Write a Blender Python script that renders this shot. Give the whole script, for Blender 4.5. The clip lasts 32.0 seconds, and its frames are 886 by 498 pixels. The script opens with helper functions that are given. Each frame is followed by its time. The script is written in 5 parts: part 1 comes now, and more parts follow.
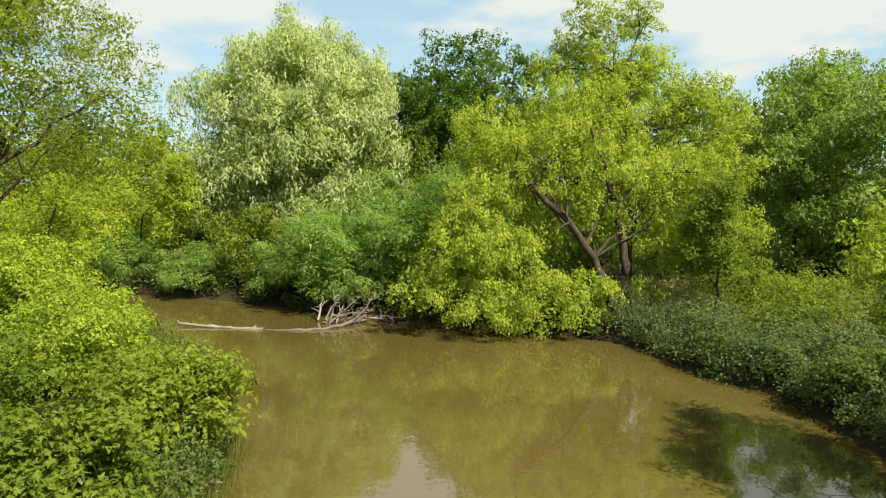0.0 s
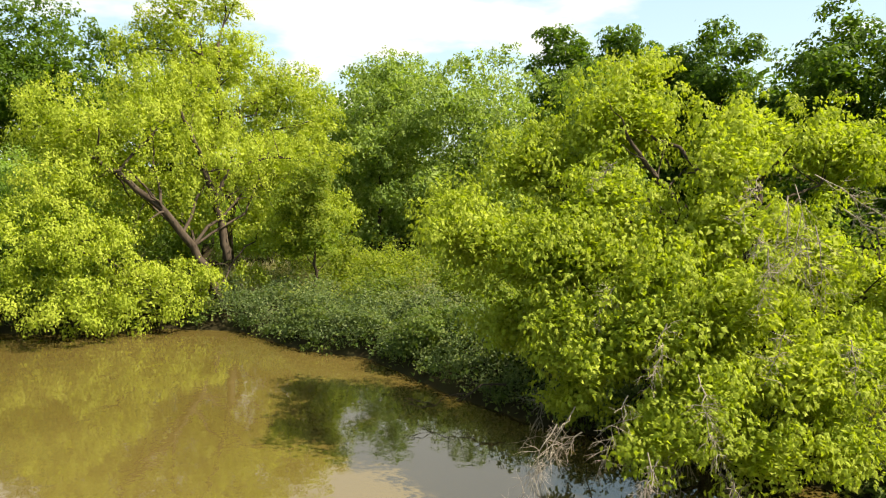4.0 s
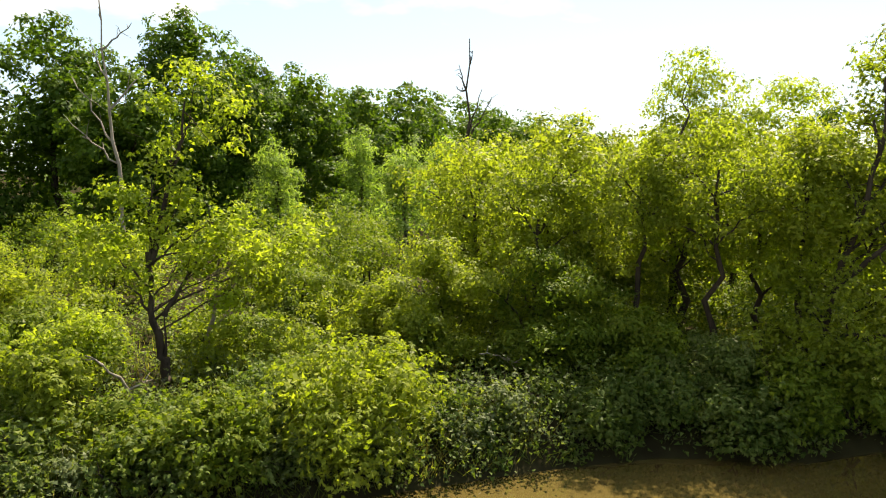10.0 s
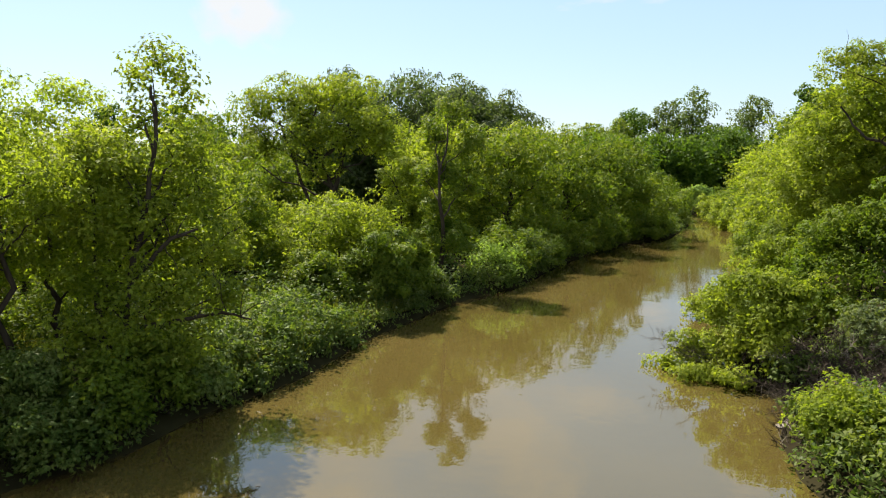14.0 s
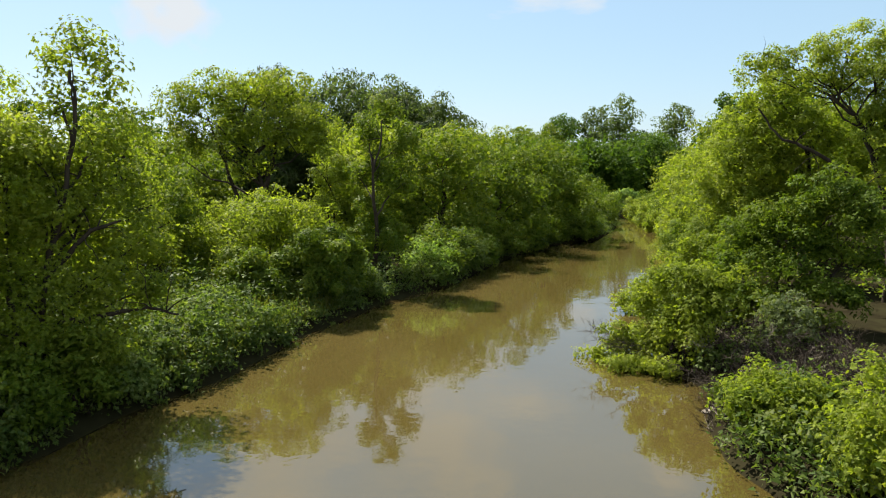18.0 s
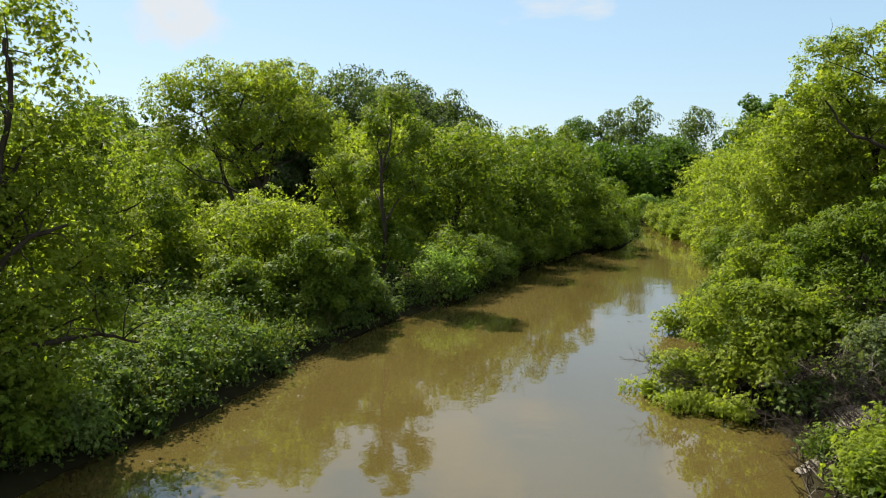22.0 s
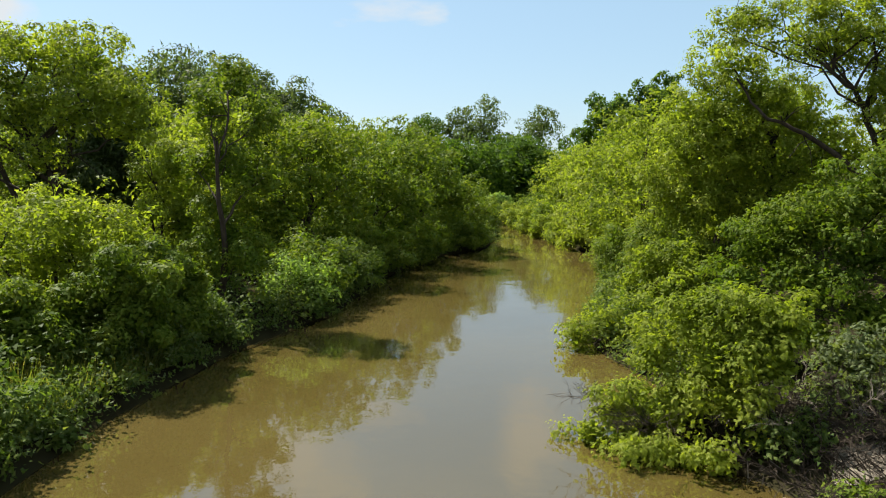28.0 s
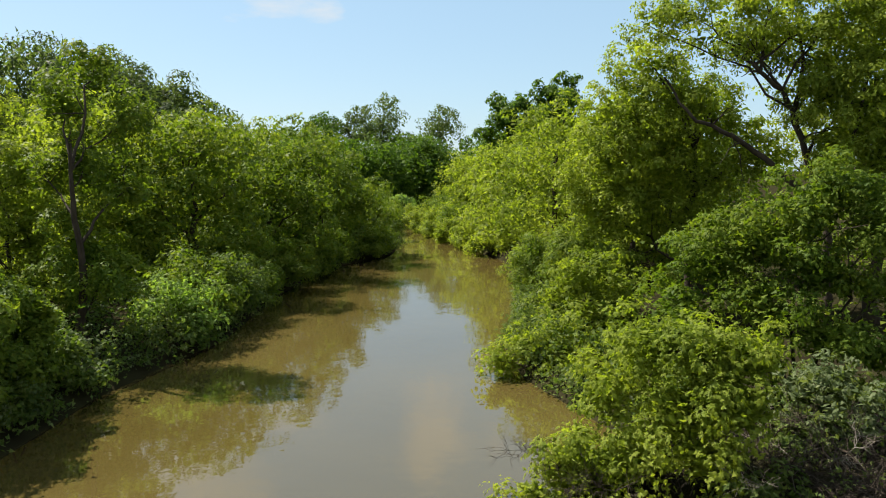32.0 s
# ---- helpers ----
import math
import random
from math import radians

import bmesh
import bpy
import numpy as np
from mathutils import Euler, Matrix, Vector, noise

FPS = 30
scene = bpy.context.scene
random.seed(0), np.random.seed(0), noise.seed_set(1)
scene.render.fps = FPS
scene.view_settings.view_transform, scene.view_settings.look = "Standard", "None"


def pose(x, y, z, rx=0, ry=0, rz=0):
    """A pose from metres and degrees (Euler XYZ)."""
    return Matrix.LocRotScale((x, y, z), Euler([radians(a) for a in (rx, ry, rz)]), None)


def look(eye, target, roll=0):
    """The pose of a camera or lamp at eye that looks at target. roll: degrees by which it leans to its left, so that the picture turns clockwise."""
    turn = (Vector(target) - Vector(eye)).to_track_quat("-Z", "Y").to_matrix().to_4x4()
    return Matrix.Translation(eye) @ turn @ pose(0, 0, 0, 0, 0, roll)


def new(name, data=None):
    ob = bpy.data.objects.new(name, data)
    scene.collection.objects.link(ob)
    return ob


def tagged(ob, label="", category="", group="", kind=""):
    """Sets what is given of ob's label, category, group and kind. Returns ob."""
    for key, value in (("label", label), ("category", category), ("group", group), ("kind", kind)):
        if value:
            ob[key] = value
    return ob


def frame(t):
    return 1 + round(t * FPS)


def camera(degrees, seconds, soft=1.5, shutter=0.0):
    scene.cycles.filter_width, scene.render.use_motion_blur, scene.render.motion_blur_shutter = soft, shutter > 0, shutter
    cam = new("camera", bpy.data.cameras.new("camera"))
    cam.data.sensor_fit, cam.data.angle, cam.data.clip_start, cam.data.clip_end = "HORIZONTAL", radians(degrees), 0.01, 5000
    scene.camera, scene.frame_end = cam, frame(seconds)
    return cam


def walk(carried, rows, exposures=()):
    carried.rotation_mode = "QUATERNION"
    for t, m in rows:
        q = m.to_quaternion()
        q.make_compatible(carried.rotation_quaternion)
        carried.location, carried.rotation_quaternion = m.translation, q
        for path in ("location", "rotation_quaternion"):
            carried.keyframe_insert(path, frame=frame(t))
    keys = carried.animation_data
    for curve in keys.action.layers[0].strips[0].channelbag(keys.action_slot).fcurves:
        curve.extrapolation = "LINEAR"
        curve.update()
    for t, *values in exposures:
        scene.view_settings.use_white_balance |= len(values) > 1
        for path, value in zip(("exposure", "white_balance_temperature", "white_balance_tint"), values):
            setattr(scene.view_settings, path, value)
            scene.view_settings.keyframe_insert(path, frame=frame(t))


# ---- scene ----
cam = camera(64.09, 32.0, soft=1.1)
PATH = [
    (0.0, pose(0.000, 0.000, 7.626, 84.291, 0.475, -0.045)),
    (0.5, pose(-0.008, -0.048, 7.628, 84.179, 0.544, -1.980)),
    (1.0, pose(-0.025, -0.109, 7.631, 83.959, 0.570, -5.120)),
    (1.5, pose(-0.051, -0.171, 7.632, 83.710, 0.648, -8.657)),
    (2.0, pose(-0.077, -0.231, 7.651, 83.451, 0.706, -12.165)),
    (2.5, pose(-0.111, -0.299, 7.658, 83.254, 0.710, -15.773)),
    (3.0, pose(-0.130, -0.339, 7.651, 83.093, 0.674, -21.217)),
    (3.5, pose(-0.095, -0.371, 7.632, 83.003, 0.772, -26.763)),
    (5.5, pose(1.184, -0.554, 7.255, 83.241, -0.431, -43.457)),
    (6.0, pose(1.210, -0.591, 7.254, 83.324, -0.420, -49.096)),
    (6.5, pose(1.169, -0.637, 7.287, 83.404, -0.429, -57.308)),
    (7.0, pose(1.102, -0.641, 7.309, 83.565, -0.359, -65.413)),
    (7.5, pose(1.030, -0.659, 7.332, 83.697, -0.246, -71.241)),
    (8.0, pose(0.981, -0.697, 7.362, 83.784, -0.091, -75.793)),
    (8.5, pose(0.943, -0.766, 7.411, 83.714, 0.016, -81.132)),
    (9.0, pose(0.875, -0.817, 7.480, 83.600, -0.016, -90.713)),
    (9.5, pose(0.808, -0.818, 7.594, 83.553, 0.166, -101.178)),
    (10.0, pose(0.720, -0.791, 7.721, 83.455, 0.297, -111.667)),
    (10.5, pose(0.647, -0.741, 7.867, 83.287, 0.410, -121.321)),
    (11.0, pose(0.593, -0.736, 8.017, 83.050, 0.628, -129.752)),
    (11.5, pose(0.529, -0.766, 8.112, 82.874, 0.652, -137.028)),
    (12.0, pose(0.480, -0.749, 8.145, 82.746, 0.582, -144.489)),
    (12.5, pose(0.483, -0.712, 8.159, 82.564, 0.669, -151.779)),
    (13.0, pose(0.517, -0.695, 8.128, 82.445, 0.704, -158.152)),
    (13.5, pose(0.553, -0.697, 8.037, 82.522, 0.603, -161.998)),
    (14.0, pose(0.562, -0.693, 7.927, 82.635, 0.557, -165.023)),
    (14.5, pose(0.569, -0.656, 7.860, 82.693, 0.455, -169.054)),
    (15.0, pose(0.599, -0.654, 7.815, 82.726, 0.452, -171.303)),
    (15.5, pose(0.599, -0.643, 7.795, 82.773, 0.348, -171.221)),
    (17.5, pose(0.642, -0.675, 7.588, 82.988, 0.030, -170.599)),
    (18.0, pose(0.658, -0.753, 7.514, 83.012, -0.036, -170.436)),
    (18.5, pose(0.758, -0.933, 7.463, 83.035, -0.108, -170.357)),
    (19.0, pose(0.868, -1.233, 7.483, 82.924, -0.231, -170.223)),
    (19.5, pose(0.979, -1.691, 7.356, 83.098, -0.193, -170.105)),
    (20.0, pose(1.128, -2.276, 7.293, 83.214, -0.156, -169.996)),
    (20.5, pose(1.294, -2.938, 7.245, 83.327, -0.097, -169.910)),
    (21.0, pose(1.464, -3.602, 7.244, 83.387, -0.200, -169.814)),
    (21.5, pose(1.642, -4.253, 7.255, 83.392, -0.301, -169.719)),
    (22.0, pose(1.815, -4.978, 7.191, 83.449, -0.341, -169.782)),
    (22.5, pose(1.974, -5.701, 7.151, 83.528, -0.325, -170.638)),
    (23.0, pose(2.152, -6.391, 7.108, 83.591, -0.280, -171.506)),
    (23.5, pose(2.309, -7.011, 7.023, 83.623, -0.331, -172.166)),
    (24.0, pose(2.460, -7.608, 6.974, 83.649, -0.357, -173.049)),
    (24.5, pose(2.607, -8.171, 6.935, 83.680, -0.285, -174.046)),
    (25.0, pose(2.747, -8.677, 6.884, 83.730, -0.272, -174.890)),
    (25.5, pose(2.895, -9.128, 6.813, 83.756, -0.416, -175.800)),
    (27.5, pose(3.475, -10.808, 6.633, 83.723, -0.282, 178.885)),
    (28.0, pose(3.593, -11.119, 6.634, 83.690, -0.220, 177.381)),
    (28.5, pose(3.668, -11.412, 6.653, 83.650, -0.150, 175.884)),
    (29.0, pose(3.687, -11.716, 6.693, 83.626, -0.129, 174.615)),
    (29.5, pose(3.679, -12.080, 6.751, 83.624, -0.046, 173.485)),
    (30.0, pose(3.624, -12.510, 6.783, 83.611, -0.069, 172.295)),
    (30.5, pose(3.655, -12.962, 6.810, 83.632, -0.031, 171.240)),
    (31.0, pose(3.633, -13.448, 6.838, 83.650, -0.011, 170.329)),
    (31.5, pose(3.587, -13.959, 6.868, 83.636, -0.018, 169.418)),
    (32.0, pose(3.578, -14.475, 6.909, 83.636, 0.016, 169.241)),
]
EXPOSURES = [(0.0, 1.38, 7100, 8), (1.0, 1.58, 7200, 8), (2.2, 1.76, 7400, 9), (7.5, 1.80, 8100, 17), (9.5, 1.80, 7600, 18), (11.0, 1.86, 7400, 20), (13.0, 1.60, 6900, 18), (15.0, 1.44, 6600, 14), (18.0, 1.34, 6500, 14), (32.0, 1.30, 6500, 13)]
walk(cam, PATH, EXPOSURES)

# ---- light: a high sun over the eastern bank, a pale sky with thin cloud ----
SUN_YAW, SUN_HEIGHT = -133.0, 51.0          # turn from +y to the left, and elevation, in degrees
sun_way = Vector((-math.sin(radians(SUN_YAW)) * math.cos(radians(SUN_HEIGHT)),
                  math.cos(radians(SUN_YAW)) * math.cos(radians(SUN_HEIGHT)), math.sin(radians(SUN_HEIGHT))))
sun = new("sun", bpy.data.lights.new("sun", "SUN"))
sun.data.energy, sun.data.angle, sun.data.color = 5.0, radians(0.53), (1.0, 0.95, 0.84)
sun.matrix_world = look(sun_way * 100, (0, 0, 0))

world = bpy.data.worlds.new("sky")
scene.world = world
world.use_nodes = True
wn, wl = world.node_tree.nodes, world.node_tree.links
wn.clear()
sky = wn.new("ShaderNodeTexSky")
sky.sky_type, sky.sun_disc = "NISHITA", False
sky.sun_elevation, sky.sun_rotation = radians(SUN_HEIGHT), math.atan2(sun_way.x, sun_way.y)
sky.air_density, sky.dust_density, sky.ozone_density = 1.0, 0.6, 1.0
coord = wn.new("ShaderNodeTexCoord")
parts_ = wn.new("ShaderNodeSeparateXYZ")
wl.new(coord.outputs["Generated"], parts_.inputs[0])
lift = wn.new("ShaderNodeMath")
lift.operation, lift.inputs[1].default_value = "ADD", 0.16
wl.new(parts_.outputs["Z"], lift.inputs[0])
safe = wn.new("ShaderNodeMath")
safe.operation, safe.inputs[1].default_value = "MAXIMUM", 0.05
wl.new(lift.outputs[0], safe.inputs[0])
flat = wn.new("ShaderNodeVectorMath")
flat.operation = "DIVIDE"
wl.new(coord.outputs["Generated"], flat.inputs[0])
wl.new(safe.outputs[0], flat.inputs[1])
puff = wn.new("ShaderNodeTexNoise")
puff.inputs["Scale"].default_value, puff.inputs["Detail"].default_value, puff.inputs["Roughness"].default_value = 1.25, 7.0, 0.52
wl.new(flat.outputs[0], puff.inputs["Vector"])
cover = wn.new("ShaderNodeValToRGB")
cover.color_ramp.elements[0].position, cover.color_ramp.elements[1].position = 0.718, 0.813
north = wn.new("ShaderNodeMath")
north.operation, north.inputs[1].default_value = "MULTIPLY_ADD", 0.11
wl.new(parts_.outputs["Y"], north.inputs[0])
high = wn.new("ShaderNodeMath")
high.operation, high.inputs[1].default_value = "MULTIPLY_ADD", 0.85
broken = wn.new("ShaderNodeMath")
broken.operation, broken.inputs[1].default_value = "MINIMUM", 0.30
wl.new(parts_.outputs["Z"], broken.inputs[0])
wl.new(broken.outputs[0], high.inputs[0])
wl.new(puff.outputs["Fac"], high.inputs[2])
wl.new(high.outputs[0], north.inputs[2])
wl.new(north.outputs[0], cover.inputs[0])
amount = cover.outputs[0]
for place, size in (((0.484, -0.853, 0.194), 0.055), ((0.14, -0.91, 0.39), 0.10), ((-0.17, -0.915, 0.365), 0.075), ((-0.40, -0.80, 0.45), 0.13), ((0.36, -0.78, 0.50), 0.12)):
    away = wn.new("ShaderNodeVectorMath")
    away.operation, away.inputs[1].default_value = "DISTANCE", place
    wl.new(coord.outputs["Generated"], away.inputs[0])
    torn = wn.new("ShaderNodeTexNoise")
    torn.inputs["Scale"].default_value, torn.inputs["Detail"].default_value = 0.9 / size, 6.0
    wl.new(coord.outputs["Generated"], torn.inputs["Vector"])
    edge = wn.new("ShaderNodeMath")
    edge.operation, edge.inputs[1].default_value = "MULTIPLY_ADD", -2.6 * size
    wl.new(torn.outputs["Fac"], edge.inputs[0])
    wl.new(away.outputs["Value"], edge.inputs[2])
    fade = wn.new("ShaderNodeMapRange")
    fade.inputs["From Min"].default_value, fade.inputs["From Max"].default_value = -0.25 * size, -0.95 * size
    wl.new(edge.outputs[0], fade.inputs["Value"])
    both = wn.new("ShaderNodeMath")
    both.operation = "MAXIMUM"
    wl.new(amount, both.inputs[0])
    wl.new(fade.outputs[0], both.inputs[1])
    amount = both.outputs[0]
clouds = wn.new("ShaderNodeMixRGB")
clouds.inputs[2].default_value = (6.2, 6.75, 6.95, 1)
wl.new(amount, clouds.inputs[0])
haze = wn.new("ShaderNodeMixRGB")
haze.inputs[0].default_value, haze.inputs[2].default_value = 0.5, (4.6, 7.2, 8.8, 1)
wl.new(sky.outputs[0], haze.inputs[1])
wl.new(haze.outputs[0], clouds.inputs[1])
glow = wn.new("ShaderNodeBackground")
glow.inputs["Strength"].default_value = 0.050
wl.new(clouds.outputs[0], glow.inputs[0])
wl.new(glow.outputs[0], wn.new("ShaderNodeOutputWorld").inputs[0])


# ---- materials ----
def fresh(name):
    m = bpy.data.materials.new(name)
    m.use_nodes = True
    m.node_tree.nodes.clear()
    return m, m.node_tree.nodes, m.node_tree.links


def ramp(nodes, stops):
    r = nodes.new("ShaderNodeValToRGB")
    while len(r.color_ramp.elements) < len(stops):
        r.color_ramp.elements.new(0.5)
    for e, (p, c) in zip(r.color_ramp.elements, stops):
        e.position, e.color = p, (*c, 1)
    return r


def leaf_material(name, dark, mid, light, through_share=0.5, patch=0.45, gloss=0.42):
    """Leaves: colour varies from leaf to leaf and from bough to bough; some light passes through."""
    m, n, l = fresh(name)
    geo, tex, info = n.new("ShaderNodeNewGeometry"), n.new("ShaderNodeTexNoise"), n.new("ShaderNodeObjectInfo")
    tc = n.new("ShaderNodeTexCoord")
    tex.inputs["Scale"].default_value, tex.inputs["Detail"].default_value = patch, 3.0
    l.new(tc.outputs["Object"], tex.inputs["Vector"])
    a = n.new("ShaderNodeMath")
    a.operation, a.inputs[1].default_value = "MULTIPLY_ADD", 0.50
    l.new(geo.outputs["Random Per Island"], a.inputs[0])
    b = n.new("ShaderNodeMath")
    b.operation, b.inputs[1].default_value, b.inputs[2].default_value = "MULTIPLY_ADD", 1.1, -0.32
    l.new(tex.outputs["Fac"], b.inputs[0])
    l.new(b.outputs[0], a.inputs[2])
    c = n.new("ShaderNodeMath")
    c.operation, c.inputs[1].default_value = "MULTIPLY_ADD", 0.16
    l.new(info.outputs["Random"], c.inputs[0])
    l.new(a.outputs[0], c.inputs[2])
    r = ramp(n, [(0.12, dark), (0.5, mid), (0.9, light)])
    l.new(c.outputs[0], r.inputs[0])
    p = n.new("ShaderNodeBsdfPrincipled")
    p.inputs["Roughness"].default_value, p.inputs["Specular IOR Level"].default_value = gloss + 0.12, 0.07
    l.new(r.outputs[0], p.inputs["Base Color"])
    t = n.new("ShaderNodeBsdfTranslucent")
    warm = n.new("ShaderNodeMixRGB")
    warm.blend_type, warm.inputs[0].default_value, warm.inputs[2].default_value = "MULTIPLY", 1.0, (1.92, 2.02, 0.62, 1)
    l.new(r.outputs[0], warm.inputs[1])
    l.new(warm.outputs[0], t.inputs[0])
    mix = n.new("ShaderNodeMixShader")
    mix.inputs[0].default_value = through_share
    l.new(p.outputs[0], mix.inputs[1])
    l.new(t.outputs[0], mix.inputs[2])
    l.new(mix.outputs[0], n.new("ShaderNodeOutputMaterial").inputs[0])
    return m


def rough_material(name, stops, scale, stretch=(1, 1, 1), rough=0.9, bump=0.5, detail=8.0, sheen=0.12):
    m, n, l = fresh(name)
    tc, mp, tex = n.new("ShaderNodeTexCoord"), n.new("ShaderNodeMapping"), n.new("ShaderNodeTexNoise")
    mp.inputs["Scale"].default_value = stretch
    l.new(tc.outputs["Object"], mp.inputs[0])
    l.new(mp.outputs[0], tex.inputs["Vector"])
    tex.inputs["Scale"].default_value, tex.inputs["Detail"].default_value = scale, detail
    big = n.new("ShaderNodeTexNoise")
    big.inputs["Scale"].default_value = scale * 0.12
    l.new(tc.outputs["Object"], big.inputs["Vector"])
    add = n.new("ShaderNodeMath")
    add.operation, add.inputs[1].default_value = "MULTIPLY_ADD", 0.5
    half = n.new("ShaderNodeMath")
    half.operation, half.inputs[1].default_value = "MULTIPLY", 0.5
    l.new(big.outputs["Fac"], half.inputs[0])
    l.new(tex.outputs["Fac"], add.inputs[0])
    l.new(half.outputs[0], add.inputs[2])
    r = ramp(n, stops)
    l.new(add.outputs[0], r.inputs[0])
    p = n.new("ShaderNodeBsdfPrincipled")
    p.inputs["Roughness"].default_value, p.inputs["Specular IOR Level"].default_value = rough, sheen
    l.new(r.outputs[0], p.inputs["Base Color"])
    bp = n.new("ShaderNodeBump")
    bp.inputs["Strength"].default_value, bp.inputs["Distance"].default_value = bump, 0.05
    l.new(tex.outputs["Fac"], bp.inputs["Height"])
    l.new(bp.outputs[0], p.inputs["Normal"])
    l.new(p.outputs[0], n.new("ShaderNodeOutputMaterial").inputs[0])
    return m


def water_material():
    """Muddy river water: silt colour under a smooth, slightly rippled surface."""
    m, n, l = fresh("muddy_water")
    tc, silt = n.new("ShaderNodeTexCoord"), n.new("ShaderNodeTexNoise")
    silt.inputs["Scale"].default_value, silt.inputs["Detail"].default_value = 0.09, 4.0
    l.new(tc.outputs["Object"], silt.inputs["Vector"])
    r = ramp(n, [(0.3, (0.056, 0.0420, 0.0112)), (0.7, (0.076, 0.0572, 0.0178))])
    l.new(silt.outputs["Fac"], r.inputs[0])
    p = n.new("ShaderNodeBsdfPrincipled")
    p.inputs["Roughness"].default_value, p.inputs["IOR"].default_value = 0.03, 2.1
    l.new(r.outputs[0], p.inputs["Base Color"])
    mp, fine, slow = n.new("ShaderNodeMapping"), n.new("ShaderNodeTexNoise"), n.new("ShaderNodeTexNoise")
    mp.inputs["Scale"].default_value = (1.0, 1.0, 1.0)
    l.new(tc.outputs["Object"], mp.inputs[0])
    fine.inputs["Scale"].default_value, fine.inputs["Detail"].default_value = 2.6, 2.0
    slow.inputs["Scale"].default_value, slow.inputs["Detail"].default_value = 0.35, 2.0
    l.new(mp.outputs[0], fine.inputs["Vector"])
    l.new(mp.outputs[0], slow.inputs["Vector"])
    b1, b2 = n.new("ShaderNodeBump"), n.new("ShaderNodeBump")
    b1.inputs["Strength"].default_value, b1.inputs["Distance"].default_value = 0.06, 0.05
    b2.inputs["Strength"].default_value, b2.inputs["Distance"].default_value = 0.12, 0.12
    l.new(fine.outputs["Fac"], b1.inputs["Height"])
    l.new(slow.outputs["Fac"], b2.inputs["Height"])
    l.new(b1.outputs[0], b2.inputs["Normal"])
    l.new(b2.outputs[0], p.inputs["Normal"])
    l.new(p.outputs[0], n.new("ShaderNodeOutputMaterial").inputs[0])
    return m


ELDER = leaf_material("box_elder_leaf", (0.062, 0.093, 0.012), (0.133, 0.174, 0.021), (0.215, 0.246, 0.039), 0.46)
# greener leaf; its darker tone also paints shade where plants stand shaded
ELDER_GREEN = leaf_material("shade_green_maple_leaf", (0.043, 0.078, 0.009), (0.086, 0.128, 0.015), (0.145, 0.173, 0.025), 0.38)
# box elder leaf again, lightened: sunshine put into the leaf colour
ELDER_LIT = leaf_material("sun_lightened_maple_leaf", (0.102, 0.153, 0.016), (0.190, 0.246, 0.029), (0.280, 0.320, 0.051), 0.44)
# box elder leaf made brighter, so these crowns look more sunlit
SPRAWL = leaf_material("brightened_elder_leaf", (0.102, 0.146, 0.017), (0.185, 0.238, 0.028), (0.256, 0.298, 0.048), 0.38)
OAK = leaf_material("oak_leaf", (0.024, 0.053, 0.008), (0.049, 0.094, 0.013), (0.087, 0.138, 0.018), 0.38)
SILVER = leaf_material("silver_willow_leaf", (0.134, 0.182, 0.072), (0.235, 0.283, 0.125), (0.336, 0.370, 0.192), 0.40, gloss=0.4)
SALLOW = leaf_material("sallow_leaf", (0.070, 0.128, 0.025), (0.133, 0.204, 0.049), (0.200, 0.271, 0.083))
WILLOW = leaf_material("wood_willow_leaf", (0.066, 0.110, 0.024), (0.118, 0.176, 0.040), (0.182, 0.240, 0.068), 0.36)
GREYWILLOW = leaf_material("grey_willow_leaf", (0.031, 0.052, 0.020), (0.052, 0.076, 0.031), (0.083, 0.108, 0.048))
HERB = leaf_material("herb_leaf", (0.030, 0.059, 0.012), (0.065, 0.099, 0.021), (0.132, 0.160, 0.051), 0.36, patch=0.8)
PALE = leaf_material("pale_bush_leaf", (0.048, 0.073, 0.028), (0.087, 0.115, 0.048), (0.146, 0.171, 0.087), 0.36)
GRASS = leaf_material("grass_blade", (0.045, 0.076, 0.011), (0.083, 0.111, 0.020), (0.161, 0.150, 0.056))
NETTLE = leaf_material("nettle_leaf", (0.043, 0.076, 0.015), (0.089, 0.134, 0.031), (0.162, 0.200, 0.072), 0.36, patch=0.8)
BANKWEED = leaf_material("bank_weed_leaf", (0.034, 0.058, 0.020), (0.066, 0.100, 0.037), (0.116, 0.150, 0.072), 0.34, patch=0.8)
STRAW = leaf_material("dry_grass_blade", (0.190, 0.180, 0.105), (0.320, 0.300, 0.195), (0.450, 0.420, 0.300), 0.40)
BARK = rough_material("dark_bark", [(0.3, (0.019, 0.014, 0.010)), (0.7, (0.066, 0.052, 0.038))], 9.0, (1, 1, 0.25))
PALEBARK = rough_material("pale_bark", [(0.3, (0.125, 0.106, 0.083)), (0.7, (0.290, 0.258, 0.212))], 9.0, (1, 1, 0.25))
DRIFT = rough_material("weathered_wood", [(0.3, (0.095, 0.079, 0.060)), (0.7, (0.245, 0.215, 0.172))], 6.0, (0.3, 1, 1), bump=0.4)
WETWOOD = rough_material("wet_wood", [(0.3, (0.045, 0.037, 0.028)), (0.7, (0.125, 0.106, 0.082))], 6.0, (0.3, 1, 1), rough=0.6, bump=0.4, sheen=0.3)
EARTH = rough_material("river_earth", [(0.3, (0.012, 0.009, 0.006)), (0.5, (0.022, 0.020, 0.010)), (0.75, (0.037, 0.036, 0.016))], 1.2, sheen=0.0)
MUD = rough_material("grey_mud", [(0.3, (0.085, 0.072, 0.052)), (0.7, (0.200, 0.172, 0.130))], 3.0, rough=0.6, bump=0.5, sheen=0.3)
WATER = water_material()


# ---- mesh helpers ----
rng = np.random.default_rng(7)


